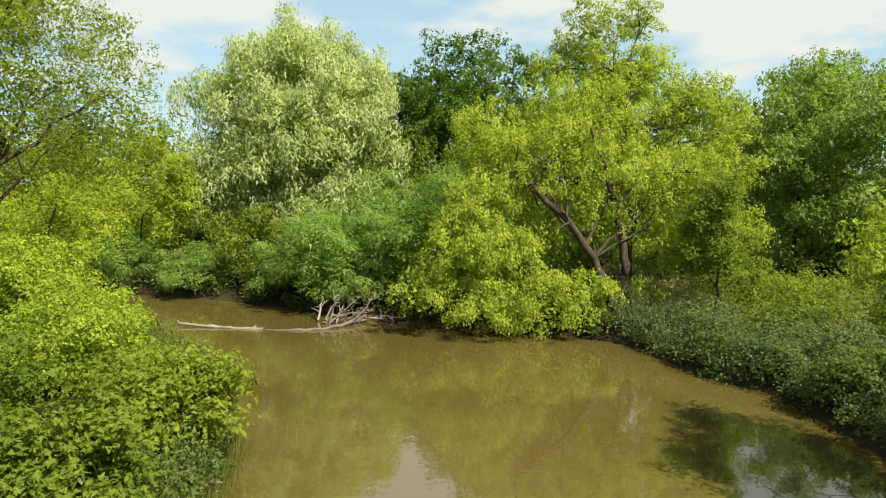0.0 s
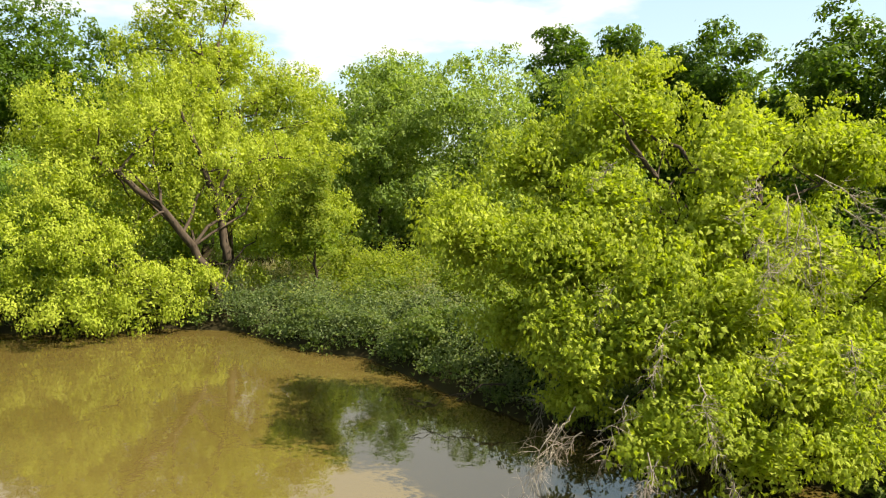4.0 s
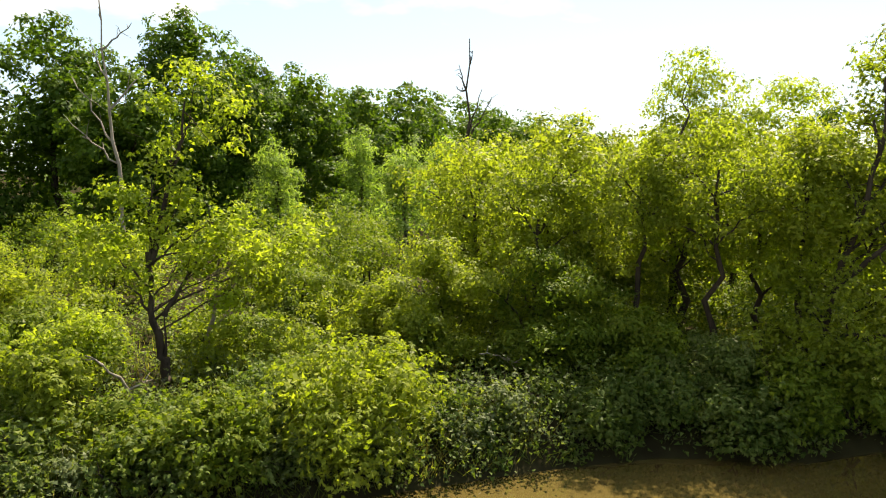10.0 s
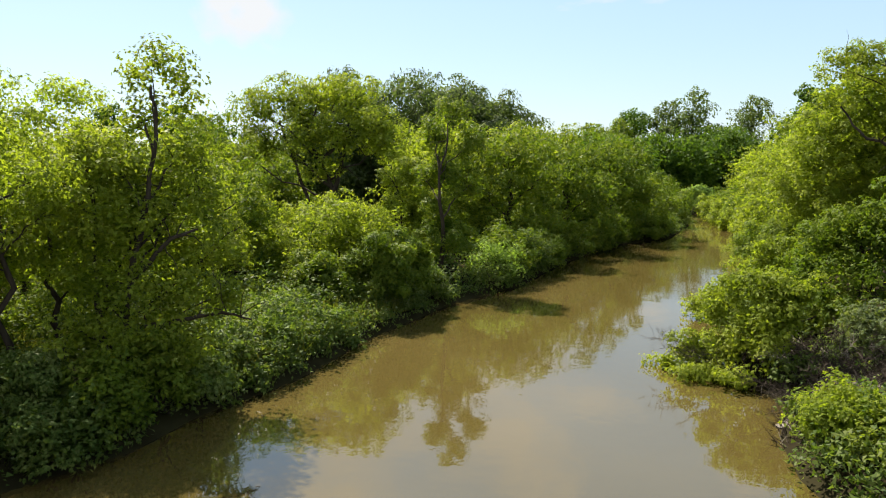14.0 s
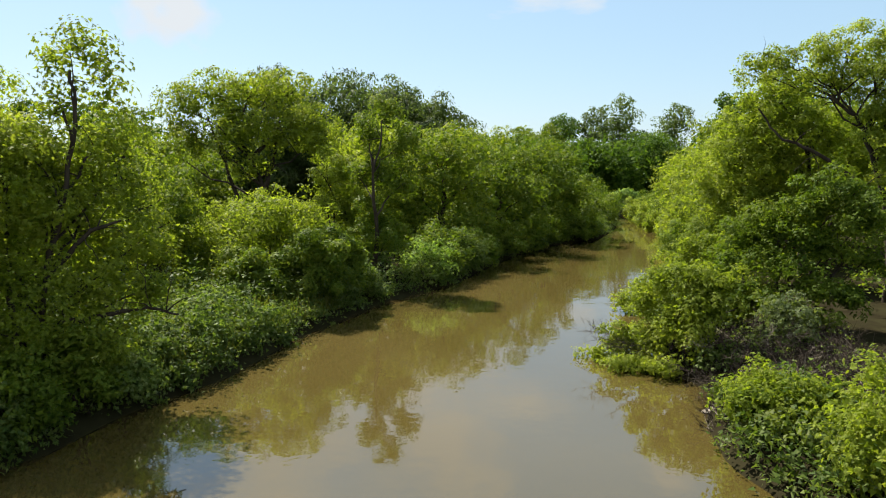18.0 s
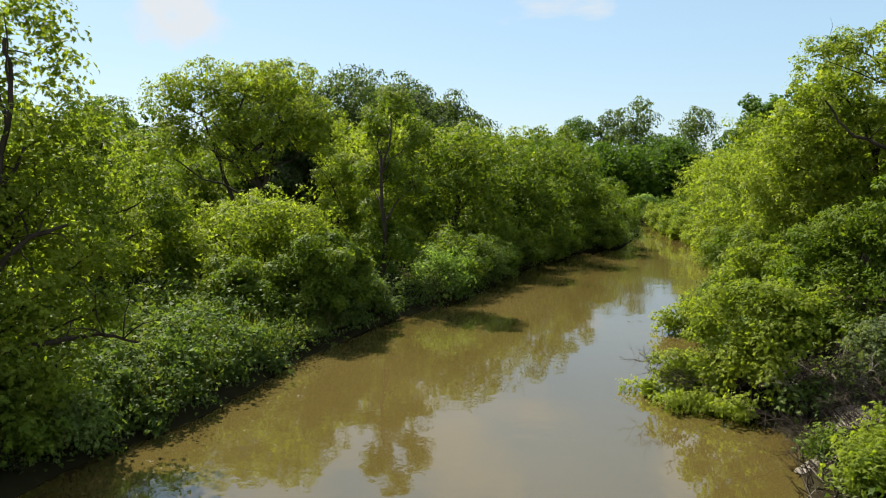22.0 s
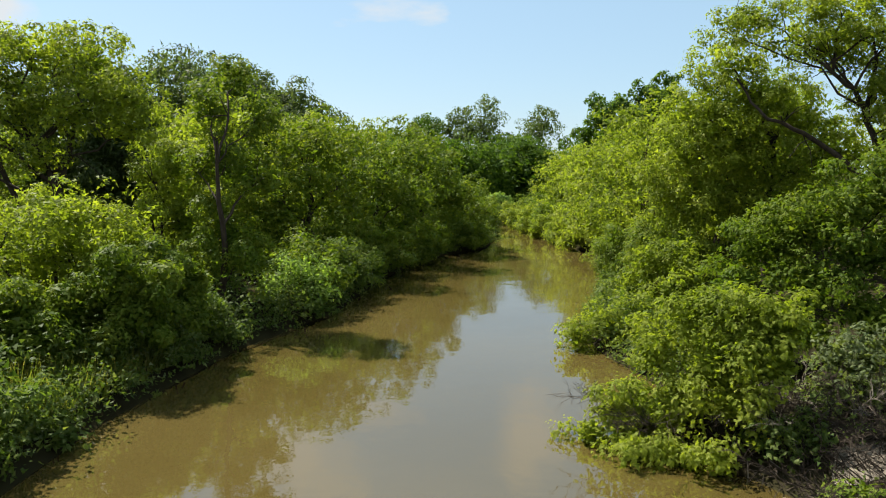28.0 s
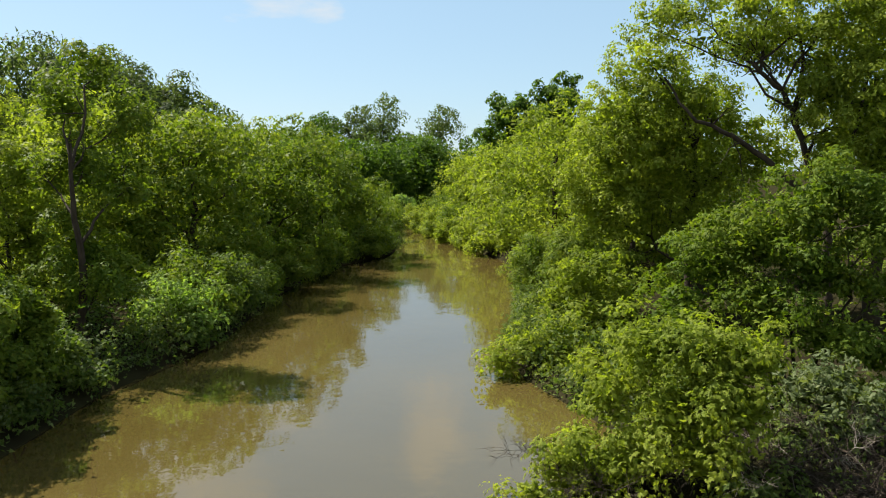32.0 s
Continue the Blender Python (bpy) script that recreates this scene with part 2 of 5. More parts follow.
def mesh_of(name, verts, faces, material):
    """One mesh from arrays of corners and of faces with the same number of corners."""
    me = bpy.data.meshes.new(name)
    verts, faces = np.asarray(verts, np.float32), np.asarray(faces, np.int32)
    k = faces.shape[1]
    me.vertices.add(len(verts))
    me.vertices.foreach_set("co", verts.ravel())
    me.loops.add(faces.size)
    me.loops.foreach_set("vertex_index", faces.ravel())
    me.polygons.add(len(faces))
    me.polygons.foreach_set("loop_start", np.arange(0, faces.size, k, dtype=np.int32))
    me.update(calc_edges=True)
    me.materials.append(material)
    return me


def part(name, me, parent, label=""):
    ob = new(name, me)
    ob.parent = parent
    return tagged(ob, label)


def unit(v):
    return v / np.maximum(np.linalg.norm(v, axis=-1, keepdims=True), 1e-6)


def tube(points, radii, sides=7):
    """Corners and faces of a tapered limb along a line of points."""
    p, r = np.asarray(points, float), np.asarray(radii, float)
    way = unit(np.gradient(p, axis=0))
    side = unit(np.cross(way, (0.31, 0.17, 0.93)) + 1e-5)
    other = np.cross(way, side)
    a = np.arange(sides) * 2 * np.pi / sides
    ring = np.cos(a)[None, :, None] * side[:, None] + np.sin(a)[None, :, None] * other[:, None]
    v = (p[:, None] + ring * r[:, None, None]).reshape(-1, 3)
    i, j = np.meshgrid(np.arange(len(p) - 1), np.arange(sides), indexing="ij")
    k = (j + 1) % sides
    f = np.stack([i * sides + j, i * sides + k, (i + 1) * sides + k, (i + 1) * sides + j], -1).reshape(-1, 4)
    return v, f


def joined(pieces):
    vs, fs, at = [], [], 0
    for v, f in pieces:
        vs.append(v)
        fs.append(f + at)
        at += len(v)
    return np.concatenate(vs), np.concatenate(fs)


def bend(a, b, steps, sag=0.0, wobble=0.06):
    """A crooked line from a to b; sag lifts its middle."""
    a, b = np.asarray(a, float), np.asarray(b, float)
    u = np.linspace(0, 1, steps)[:, None]
    p = a + (b - a) * u
    p[:, 2] += sag * np.sin(np.pi * u[:, 0])
    n = np.linalg.norm(b - a)
    p[1:-1] += rng.normal(0, wobble * n / 2, (steps - 2, 3)) * np.sin(np.pi * u[1:-1])
    return p


def boughs(start, end, thick, twigs=3, sag=0.3, sides=6):
    """A limb with a few side twigs."""
    line = bend(start, end, 7, sag)
    out = [tube(line, np.linspace(thick, thick * 0.25, 7), sides)]
    size = np.linalg.norm(np.subtract(end, start))
    for _ in range(twigs):
        i = rng.integers(2, 6)
        tip = line[i] + unit(rng.normal(0, 1, 3) + unit(line[i + 1] - line[i]) * 0.9 + (0, 0, 0.3)) * size * rng.uniform(0.18, 0.36)
        out.append(tube(bend(line[i], tip, 5, 0.1), np.linspace(thick * 0.4, thick * 0.1, 5), 5))
    return joined(out)


def leaf_faces(p, way, normal, length, wide):
    """Pointed leaves of three corners each."""
    normal = unit(normal - way * (normal * way).sum(1, keepdims=True))
    side = np.cross(way, normal)
    ln = length[:, None]
    wide = np.broadcast_to(wide, len(p))[:, None]
    v = np.stack([p + side * ln * wide, p - side * ln * wide, p + way * ln - normal * ln * 0.15], 1).reshape(-1, 3)
    return v, np.arange(len(v)).reshape(-1, 3)


def compound(p, way, normal, length):
    """Five leaflets on a common stalk, as box elders carry them."""
    normal = unit(normal - way * (normal * way).sum(1, keepdims=True))
    side = np.cross(way, normal)
    ps, ws, ns, ls = [], [], [], []
    for along, out, forth, scale in ((1.0, 0.0, 1.0, 1.0), (0.72, 0.85, 0.6, 0.85), (0.72, -0.85, 0.6, 0.85), (0.25, 0.95, 0.45, 0.75), (0.25, -0.95, 0.45, 0.75)):
        ps.append(p + way * (length * along * 0.8)[:, None])
        ws.append(unit(way * forth + side * out + rng.normal(0, 0.16, p.shape) - (0, 0, 0.18)))
        ns.append(unit(normal + side * out * 0.25 + rng.normal(0, 0.18, p.shape)))
        ls.append(length * scale * rng.uniform(0.8, 1.2, len(p)))
    return np.concatenate(ps), np.concatenate(ws), np.concatenate(ns), np.concatenate(ls)


def break_up(lobes, pad):
    """Rounded tufts of leaves over the skins of a few large masses: (x, y, z, radius across, radius up, way out of the mass)."""
    out = []
    for x, y, z, r, up in lobes:
        for _ in range(int(np.clip(3.0 * r * (r + up) / 2 / pad**2, 3, 120))):
            d = unit(rng.normal(0, 1, 3) + (0, 0, 0.25))
            far = rng.random() ** 0.25 * rng.uniform(0.84, 1.12)
            s = pad * rng.uniform(0.55, 1.35)
            out.append((x + d[0] * r * far, y + d[1] * r * far, z + d[2] * up * far, s, s * rng.uniform(0.55, 0.85), *d))
    return out


def foliage(lobes, count, size, wide=0.30, droop=0.35, hang=0.0, ragged=0.22, pad=0.0, core=0.10):
    """Leaves on the outer and upper skins of many tufts, over rounded lobes (x, y, z, radius across, radius up)."""
    broad = wide > 0.23
    if broad:
        wide, size = max(wide, 0.35), size * (0.92 if size < 0.116 else 0.80)
    tufts = np.asarray(break_up(lobes, pad or 0.26 + 1.6 * size), float)
    area = tufts[:, 3] ** 1.4 * tufts[:, 4] ** 0.6 * rng.uniform(0.55, 1.3, len(tufts))
    grouped = broad and size < 0.105
    n = int(count * (0.58 if grouped else 0.66))
    stalks = n // 5 if grouped else n
    k = rng.choice(len(tufts), stalks, p=area / area.sum())
    out = tufts[k, 5:8]
    d = unit(rng.normal(0, 1, (stalks, 3)) + out * 0.55 + (0, 0, 0.55))
    depth = 1 - 0.42 * rng.random(stalks) ** 1.6 + rng.normal(0, ragged * 0.3, stalks)
    depth += np.where(rng.random(stalks) < 0.06, rng.uniform(0.1, 0.5, stalks), 0)
    p = tufts[k, :3] + d * depth[:, None] * tufts[k][:, [3, 3, 4]]
    p[:, 2] -= droop * 0.35 * tufts[k, 3] * (d[:, 0] ** 2 + d[:, 1] ** 2) + hang * rng.random(stalks) ** 1.5
    around = rng.normal(0, 1, (stalks, 3))
    way = unit(around - d * (around * d).sum(1, keepdims=True) * 0.8 + d * 0.45 + (0, 0, -droop * 1.6))
    normal = unit(d * 0.85 + (0, 0, 0.4) + rng.normal(0, 0.24, (stalks, 3)))
    length = size * rng.uniform(0.65, 1.35, stalks)
    if grouped:
        p, way, normal, length = compound(p, way, normal, length * 0.95)
    # oversized leaves added deep inside the masses, only to keep the light out
    lobes = np.asarray(lobes, float)
    bulk = lobes[:, 3] ** 2 * lobes[:, 4]
    m = int(count * core)
    k = rng.choice(len(lobes), m, p=bulk / bulk.sum())
    deep = lobes[k, :3] + unit(rng.normal(0, 1, (m, 3))) * (0.66 * rng.random((m, 1)) ** 0.5) * lobes[k][:, [3, 3, 4]] - (0, 0, 0.10) * lobes[k][:, [4, 4, 4]]
    p = np.concatenate([p, deep])
    way = np.concatenate([way, unit(rng.normal(0, 1, (m, 3)) * (1, 1, 0.5))])
    normal = np.concatenate([normal, unit(rng.normal(0, 0.5, (m, 3)) + (0, 0, 0.8))])
    length = np.concatenate([length, size * rng.uniform(1.5, 2.3, m)])
    return leaf_faces(p, way, normal, length, wide)


# ---- the lie of the land ----
EAST = np.array([(-90, 66), (-34, 52), (-21, 47.2), (-13.7, 44.3), (-7.5, 40.5), (-2.4, 38.2), (2.2, 35), (6, 33.6), (8.6, 31.4), (9.8, 26.6), (11.6, 24), (11.9, 19),
                 (12.6, 15), (14.9, 11), (16.1, 6.5), (16.4, 2), (16.3, -4), (16.0, -9), (15.5, -12.8), (13.7, -16.3), (13.5, -19.3), (12.2, -23),
                 (11.7, -29.5), (10.1, -37), (7.1, -44), (5.6, -53), (2.8, -64), (-3.2, -72.5), (-5.5, -84), (-6.5, -100), (-14, -116), (-60, -130)], float)
WEST = np.array([(-90, 52), (-34, 42), (-22, 38.5), (-14.6, 34), (-9.5, 27), (-6.2, 19.5), (-5.4, 14), (-5.6, 4), (-5.8, -8), (-5.2, -15), (-3.6, -18.5), (-3.6, -21.5),
                 (-4.4, -24.5), (-3.0, -27), (-4.4, -31), (-3.6, -35.2), (-3.2, -38.5), (-6, -46), (-8.8, -56), (-11, -66), (-10.6, -76), (-9.2, -88), (-9.4, -100), (-18, -109), (-60, -119)], float)
RIVER = np.concatenate([EAST, WEST[::-1]])


def from_banks(x, y):
    """Metres from the water's edge: over 0 on land, under 0 in the river."""
    x, y = np.asarray(x, float), np.asarray(y, float)
    a, b = RIVER, np.roll(RIVER, -1, 0)
    best, odd = np.full(x.shape, 1e9), np.zeros(x.shape, bool)
    for (ax, ay), (bx, by) in zip(a, b):
        t = np.clip(((x - ax) * (bx - ax) + (y - ay) * (by - ay)) / ((bx - ax) ** 2 + (by - ay) ** 2), 0, 1)
        best = np.minimum(best, np.hypot(x - ax - t * (bx - ax), y - ay - t * (by - ay)))
        if ay != by:
            odd ^= ((ay > y) != (by > y)) & (x < (bx - ax) * (y - ay) / (by - ay) + ax)
    return np.where(odd, -best, best)


def ground_z(x, y):
    d = from_banks(x, y)
    roll = 0.16 * np.sin(np.asarray(x) * 0.31 + 1) * np.sin(np.asarray(y) * 0.27) + 0.07 * np.sin(np.asarray(x) * 1.3) * np.cos(np.asarray(y) * 1.1)
    bank = np.interp(d, [-4, -0.6, 0, 0.5, 1.6, 6, 40, 400], [-1.2, -0.4, 0.02, 0.42, 0.8, 1.0, 1.3, 1.6])
    return bank + roll * np.clip(d / 4, 0, 1)


def land_at(x, y):
    return float(ground_z(np.array([x]), np.array([y]))[0])


def spread_axis(lo, hi, fine, far):
    inner = np.arange(lo, hi, fine)
    step, outer = fine, []
    at = hi
    while at < far:
        outer.append(at)
        step *= 1.25
        at += step
    low, at, step = [], lo, fine
    while at > -far:
        step *= 1.25
        at -= step
        low.append(at)
    return np.concatenate([low[::-1], inner, outer])


gx, gy = spread_axis(-24, 36, 0.7, 2500), spread_axis(-100, 60, 0.9, 2500)
mx, my = np.meshgrid(gx, gy, indexing="ij")
mz = ground_z(mx, my)
ii, jj = np.meshgrid(np.arange(len(gx) - 1), np.arange(len(gy) - 1), indexing="ij")
w = len(gy)
quads = np.stack([ii * w + jj, (ii + 1) * w + jj, (ii + 1) * w + jj + 1, ii * w + jj + 1], -1).reshape(-1, 4)
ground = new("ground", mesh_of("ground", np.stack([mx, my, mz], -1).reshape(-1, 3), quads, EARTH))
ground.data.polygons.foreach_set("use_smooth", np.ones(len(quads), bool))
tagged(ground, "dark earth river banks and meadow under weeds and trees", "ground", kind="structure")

water = new("water", mesh_of("water", [(-95, -135, 0), (40, -135, 0), (40, 75, 0), (-95, 75, 0)], [(0, 1, 2, 3)], WATER))
tagged(water, "smooth muddy brown river water reflecting trees and sky", "river", kind="structure")


# ---- kinds of plants ----
def crown_lobes(radius, top, bottom, count, shape="round"):
    """Rounded masses that make up a crown, over a base at the origin."""
    mid, half = (top + bottom) / 2, (top - bottom) / 2
    out = [(0, 0, mid, radius * 0.55, half * 0.7)]
    for i in range(count):
        h = -0.85 + 1.75 * (i + 0.5) / count
        a = i * 2.39996 + rng.uniform(-0.4, 0.4)
        wide = {"round": math.sqrt(max(0.08, 1 - h * h)), "dome": math.sqrt(max(0.05, 1 - max(h, -0.2) ** 2)), "column": 0.75 - 0.25 * h,
                "umbrella": 0.45 + 0.55 * max(0, min(1, h + 0.7)) * math.sqrt(max(0.1, 1.1 - h * h))}[shape]
        r = radius * rng.uniform(0.24, 0.5)
        reach = max(0.0, radius * wide - r * 0.75) * rng.uniform(0.75, 1.22)
        up = min(r * rng.uniform(0.6, 0.9), half * 0.55)
        out.append((math.cos(a) * reach, math.sin(a) * reach, mid + h * (half - up * 0.75), r, up))
    if shape == "dome":
        for i in range(7):
            a, r = i * 0.9 + rng.uniform(-0.3, 0.3), radius * rng.uniform(0.26, 0.4)
            out.append((math.cos(a) * radius * 0.66, math.sin(a) * radius * 0.66, bottom + min(r, half * 0.4) * rng.uniform(0.5, 1.2), r, min(r, half * 0.4)))
    if shape == "column":
        out += [(rng.normal(0, radius * 0.2), rng.normal(0, radius * 0.2), top - half * k, radius * (0.2 + 0.25 * k), half * 0.2) for k in (0.1, 0.3, 0.5, 0.7)]
    return out


def tree(name, label, category, x, y, height, radius, bottom, leaf, count, size, shape="round", lean=(0.0, 0.0), thick=0.0, bark=BARK, limbs=6, lobes=None,
         masses=12, group="", bones=None, wide=0.30, droop=0.35, hang=0.0, ragged=0.25, sink=0.15, pad=0.0, core=0.10):
    """A tree with its trunk, limbs and leafy crown; heights are over the ground at its foot. lean: how far the crown's middle stands off the foot."""
    thing = new(name)
    thing.location = (x, y, land_at(x, y) - sink)
    if lobes is None:
        lobes = [(a + lean[0], b + lean[1], *rest) for a, b, *rest in crown_lobes(radius, height, bottom, masses, shape)]
    thick = thick or 0.018 * height + 0.05
    if bones:
        for i, (girth, points) in enumerate(bones):
            p = np.array(points)
            if not i:
                p = np.concatenate([[(p[0, 0], p[0, 1], -0.2)], p])
            u = np.linspace(0, len(p) - 1, 4 * len(p))
            fine = np.stack([np.interp(u, np.arange(len(p)), p[:, k]) for k in range(3)], 1)
            fine[1:-1] = (fine[:-2] + fine[1:-1] * 2 + fine[2:]) / 4 + rng.normal(0, girth * 0.25, (len(fine) - 2, 3))
            pieces = [tube(fine, np.linspace(girth, girth * 0.3, len(fine)), 9)]
            for k in rng.integers(len(fine) // 3, len(fine) - 1, 5):
                tip = fine[k] + unit(rng.normal(0, 1, 3) + (0, 0, 0.4)) * rng.uniform(0.8, 1.9)
                pieces.append(tube(bend(fine[k], tip, 5, 0.1), np.linspace(girth * 0.25, girth * 0.06, 5), 5))
            part("limb" if i else "trunk", mesh_of("limb" if i else "trunk", *joined(pieces), bark), thing)
            if not i:
                line = fine
    else:
        top = np.array([lean[0] * 0.9, lean[1] * 0.9, bottom + (height - bottom) * 0.62])
        line = bend((0, 0, 0), top, 9, 0.0, 0.05)
        part("trunk", mesh_of("trunk", *tube(line, np.linspace(thick, thick * 0.3, 9) * np.r_[1.35, 1.08, np.ones(7)], 9), bark), thing)
    order = sorted(range(len(lobes)), key=lambda i: -lobes[i][3])[: limbs]
    for i in order:
        c = np.array(lobes[i][:3])
        k = int(np.clip(np.searchsorted(line[:, 2], c[2] - lobes[i][3] * 0.9 - np.hypot(*(c[:2] - line[0, :2])) * 0.35), 1, len(line) - 2))
        end = c + (c - line[k]) * 0.05
        part("limb", mesh_of("limb", *boughs(line[k], end, thick * rng.uniform(0.25, 0.4), 4, 0.04 * height * rng.uniform(0, 1)), bark), thing)
    part("crown", mesh_of("crown", *foliage(lobes, count, size, wide, droop, hang, ragged, pad, core), leaf), thing)
    return tagged(thing, label, category, group)


def bush(name, label, category, x, y, height, radius, leaf, count, size, masses=7, lobes=None, group="", stems=4, wide=0.30, droop=0.3, low=0.08, base=None, ragged=0.45, bark=BARK, pad=0.0):
    """A bush: several stems from one foot and a leafy mass down to the ground."""
    thing = new(name)
    thing.location = (x, y, land_at(x, y) - 0.1 if base is None else base)
    if lobes is None:
        lobes = crown_lobes(radius, height, height * low, masses, "dome")
    for i in range(stems):
        c = np.array(lobes[(i * 2) % len(lobes)][:3])
        part("stem", mesh_of("stem", *boughs((rng.normal(0, 0.12), rng.normal(0, 0.12), 0), c * 1.08, 0.02 + 0.012 * height, 3, 0.1, 5), bark), thing)
    part("leaves", mesh_of("leaves", *foliage(lobes, count, size, wide, droop, 0.0, ragged, pad), leaf), thing)
    return tagged(thing, label, category, group)


def dead_tree(name, label, x, y, height, bark, forks, thick=0.14, lean=(0.3, 0.2)):
    """A bare stem; forks: (height at which it leaves the stem, tip x, y, z), over the foot."""
    thing = new(name)
    thing.location = (x, y, land_at(x, y) - 0.15)
    line = bend((0, 0, 0), (lean[0], lean[1], height), 11, 0, 0.018)
    part("trunk", mesh_of("trunk", *tube(line, np.linspace(thick, thick * 0.16, 11), 8), bark), thing)
    for at, *tip in forks:
        k = int(np.clip(np.searchsorted(line[:, 2], at), 1, 9))
        part("limb", mesh_of("limb", *boughs(line[k], tip, thick * 0.4, 4, -0.12, 6), bark), thing)
    return tagged(thing, label, "dead tree")


def weeds(name, label, spots, height, leaf, size, per=16, wide=0.38, lean=(0.0, 0.0), spread=0.22):
    """One carpet of leafy plants at the given spots."""
    x, y = spots[:, 0], spots[:, 1]
    z = ground_z(x, y)
    h = rng.uniform(height[0], height[1], len(x)) * (0.30 + 0.95 * np.sin(x * 1.1 + 2 * np.sin(y * 0.7)) ** 2 + 0.55 * np.sin(y * 1.7 + np.sin(x * 2.3)) ** 2)
    s = np.repeat(np.arange(len(x)), per)
    n = len(s)
    u = 1 - 0.75 * rng.random(n) ** 1.7
    o = rng.normal(0, 1, (n, 2)) * (spread * (0.6 + h[s] * 0.5) * (1.35 - 0.7 * u))[:, None]
    p = np.stack([x[s] + o[:, 0] + lean[0] * u * h[s], y[s] + o[:, 1] + lean[1] * u * h[s], z[s] + u * h[s]], 1)
    way = unit(np.concatenate([o * 2.2, rng.normal(0.1, 0.35, (n, 1))], 1) + rng.normal(0, 0.3, (n, 3)))
    normal = unit(np.array([0, 0, 0.8]) + rng.normal(0, 0.5, (n, 3)))
    ob = new(name, mesh_of(name, *leaf_faces(p, way, normal, size * rng.uniform(0.6, 1.4, n), wide), leaf))
    return tagged(ob, label, "weeds", kind="stuff")


def grass(name, label, spots, height, leaf, wide=0.016, lean=0.34):
    """One sward of bent blades."""
    x, y = spots[:, 0], spots[:, 1]
    n = len(x)
    z = ground_z(x, y)
    h = rng.uniform(height[0], height[1], n)
    way = unit(np.concatenate([rng.normal(0, lean, (n, 2)), np.ones((n, 1))], 1))
    p = np.stack([x, y, z - 0.03], 1)
    ob = new(name, mesh_of(name, *leaf_faces(p, way, unit(rng.normal(0, 1, (n, 3)) * (1, 1, 0.3)), h, wide / np.maximum(h, 0.2) * 1.4), leaf))
    return tagged(ob, label, "grass", kind="stuff")


def spots(n, x0, x1, y0, y1, lo, hi):
    """n places in a box whose way from the water's edge lies between lo and hi."""
    x, y = rng.uniform(x0, x1, n * 12), rng.uniform(y0, y1, n * 12)
    d = from_banks(x, y)
    ok = np.flatnonzero((d > lo) & (d < hi))[:n]
    return np.stack([x[ok], y[ok]], 1)


def clear_of(points, x0, x1, y0, y1):
    """The places that lie outside a box."""
    inside = (points[:, 0] > x0) & (points[:, 0] < x1) & (points[:, 1] > y0) & (points[:, 1] < y1)
    return points[~inside]


def woods(name, label, line, depth, height, count, size, leaf):
    """A far belt of trees, as one leafy mass with an uneven top."""
    line = np.asarray(line, float)
    k = rng.random(len(line) * 9) * (len(line) - 1)
    i = k.astype(int)
    c = line[i] + (line[np.minimum(i + 1, len(line) - 1)] - line[i]) * (k - i)[:, None] + rng.normal(0, depth, (len(k), 2))
    lobes = []
    for cx, cy in c:
        h = rng.uniform(*height)
        r = rng.uniform(2.6, 4.2)
        lobes += [(cx, cy, 1 + h - r, r, r * 0.9), (cx + rng.normal(0, 1.5), cy + rng.normal(0, 1.5), 1 + h * 0.55, r * 1.15, h * 0.36), (cx, cy, 2.4, r * 1.1, 2.4)]
    ob = new(name, mesh_of(name, *foliage(lobes, count, size, pad=1.5), leaf))
    return tagged(ob, label, "wood", kind="stuff")

# ---- north: the bend with the fallen log ----
E_TAG = "box elder"
tree("weeping_willow", "tall pale silver-green weeping willow behind the river bend", "willow", -10.6, 55.0, 19.6, 8.0, 1.2, SILVER, 150000, 0.30, "dome", masses=26,
     wide=0.20, droop=0.9, hang=0.9, limbs=5, ragged=0.2, pad=0.95)
tree("box_elder", "yellow-green box elder with thin hanging branches above the western bank", E_TAG, -22.5, 35.0, 19.5, 8.0, 5.5, ELDER, 80000, 0.17, "round", masses=24, ragged=0.6, limbs=10, pad=0.55)
# these bushes get their sunlit look partly from the lighter leaf
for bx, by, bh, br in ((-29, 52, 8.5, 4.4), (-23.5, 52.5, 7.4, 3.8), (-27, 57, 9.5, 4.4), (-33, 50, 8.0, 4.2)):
    bush("sunlit_bush", "bright yellow-green sunlit bush across the backwater", "bush", bx, by, bh, br, ELDER_LIT, 13000, 0.20, group="yellow bushes by the backwater")
for bx, by, bh, br in ((-25, 61, 12.5, 4.8), (-18.5, 59.5, 11.5, 4.4), (-33, 59, 13.0, 5.0)):
    tree("maple", "yellow-green maple behind the sunlit bushes", "maple", bx, by, bh, br, 0.4, ELDER, 15000, 0.26, "dome", masses=14, limbs=5, group="maples behind the backwater")
tree("small_maple", "slender yellow-green maple beside the willow", "maple", -18.4, 49.5, 9.6, 2.9, 0.8, ELDER_LIT, 12300, 0.192, "column")
bush("maple_bush", "dense mid-green maple bush under the willow", "bush", -12.9, 48.0, 5.6, 3.4, ELDER_GREEN, 12300, 0.207)
bush("sallow", "grey-green sallow leaning low over the fallen log", "sallow", -6.0, 42.2, 5.6, 4.2, SALLOW, 30000, 0.20, wide=0.2, masses=10)
bush("sallow", "domed grey-green sallow on the river bank", "sallow", -0.5, 43.6, 8.0, 5.8, SALLOW, 52000, 0.20, wide=0.2, masses=12)
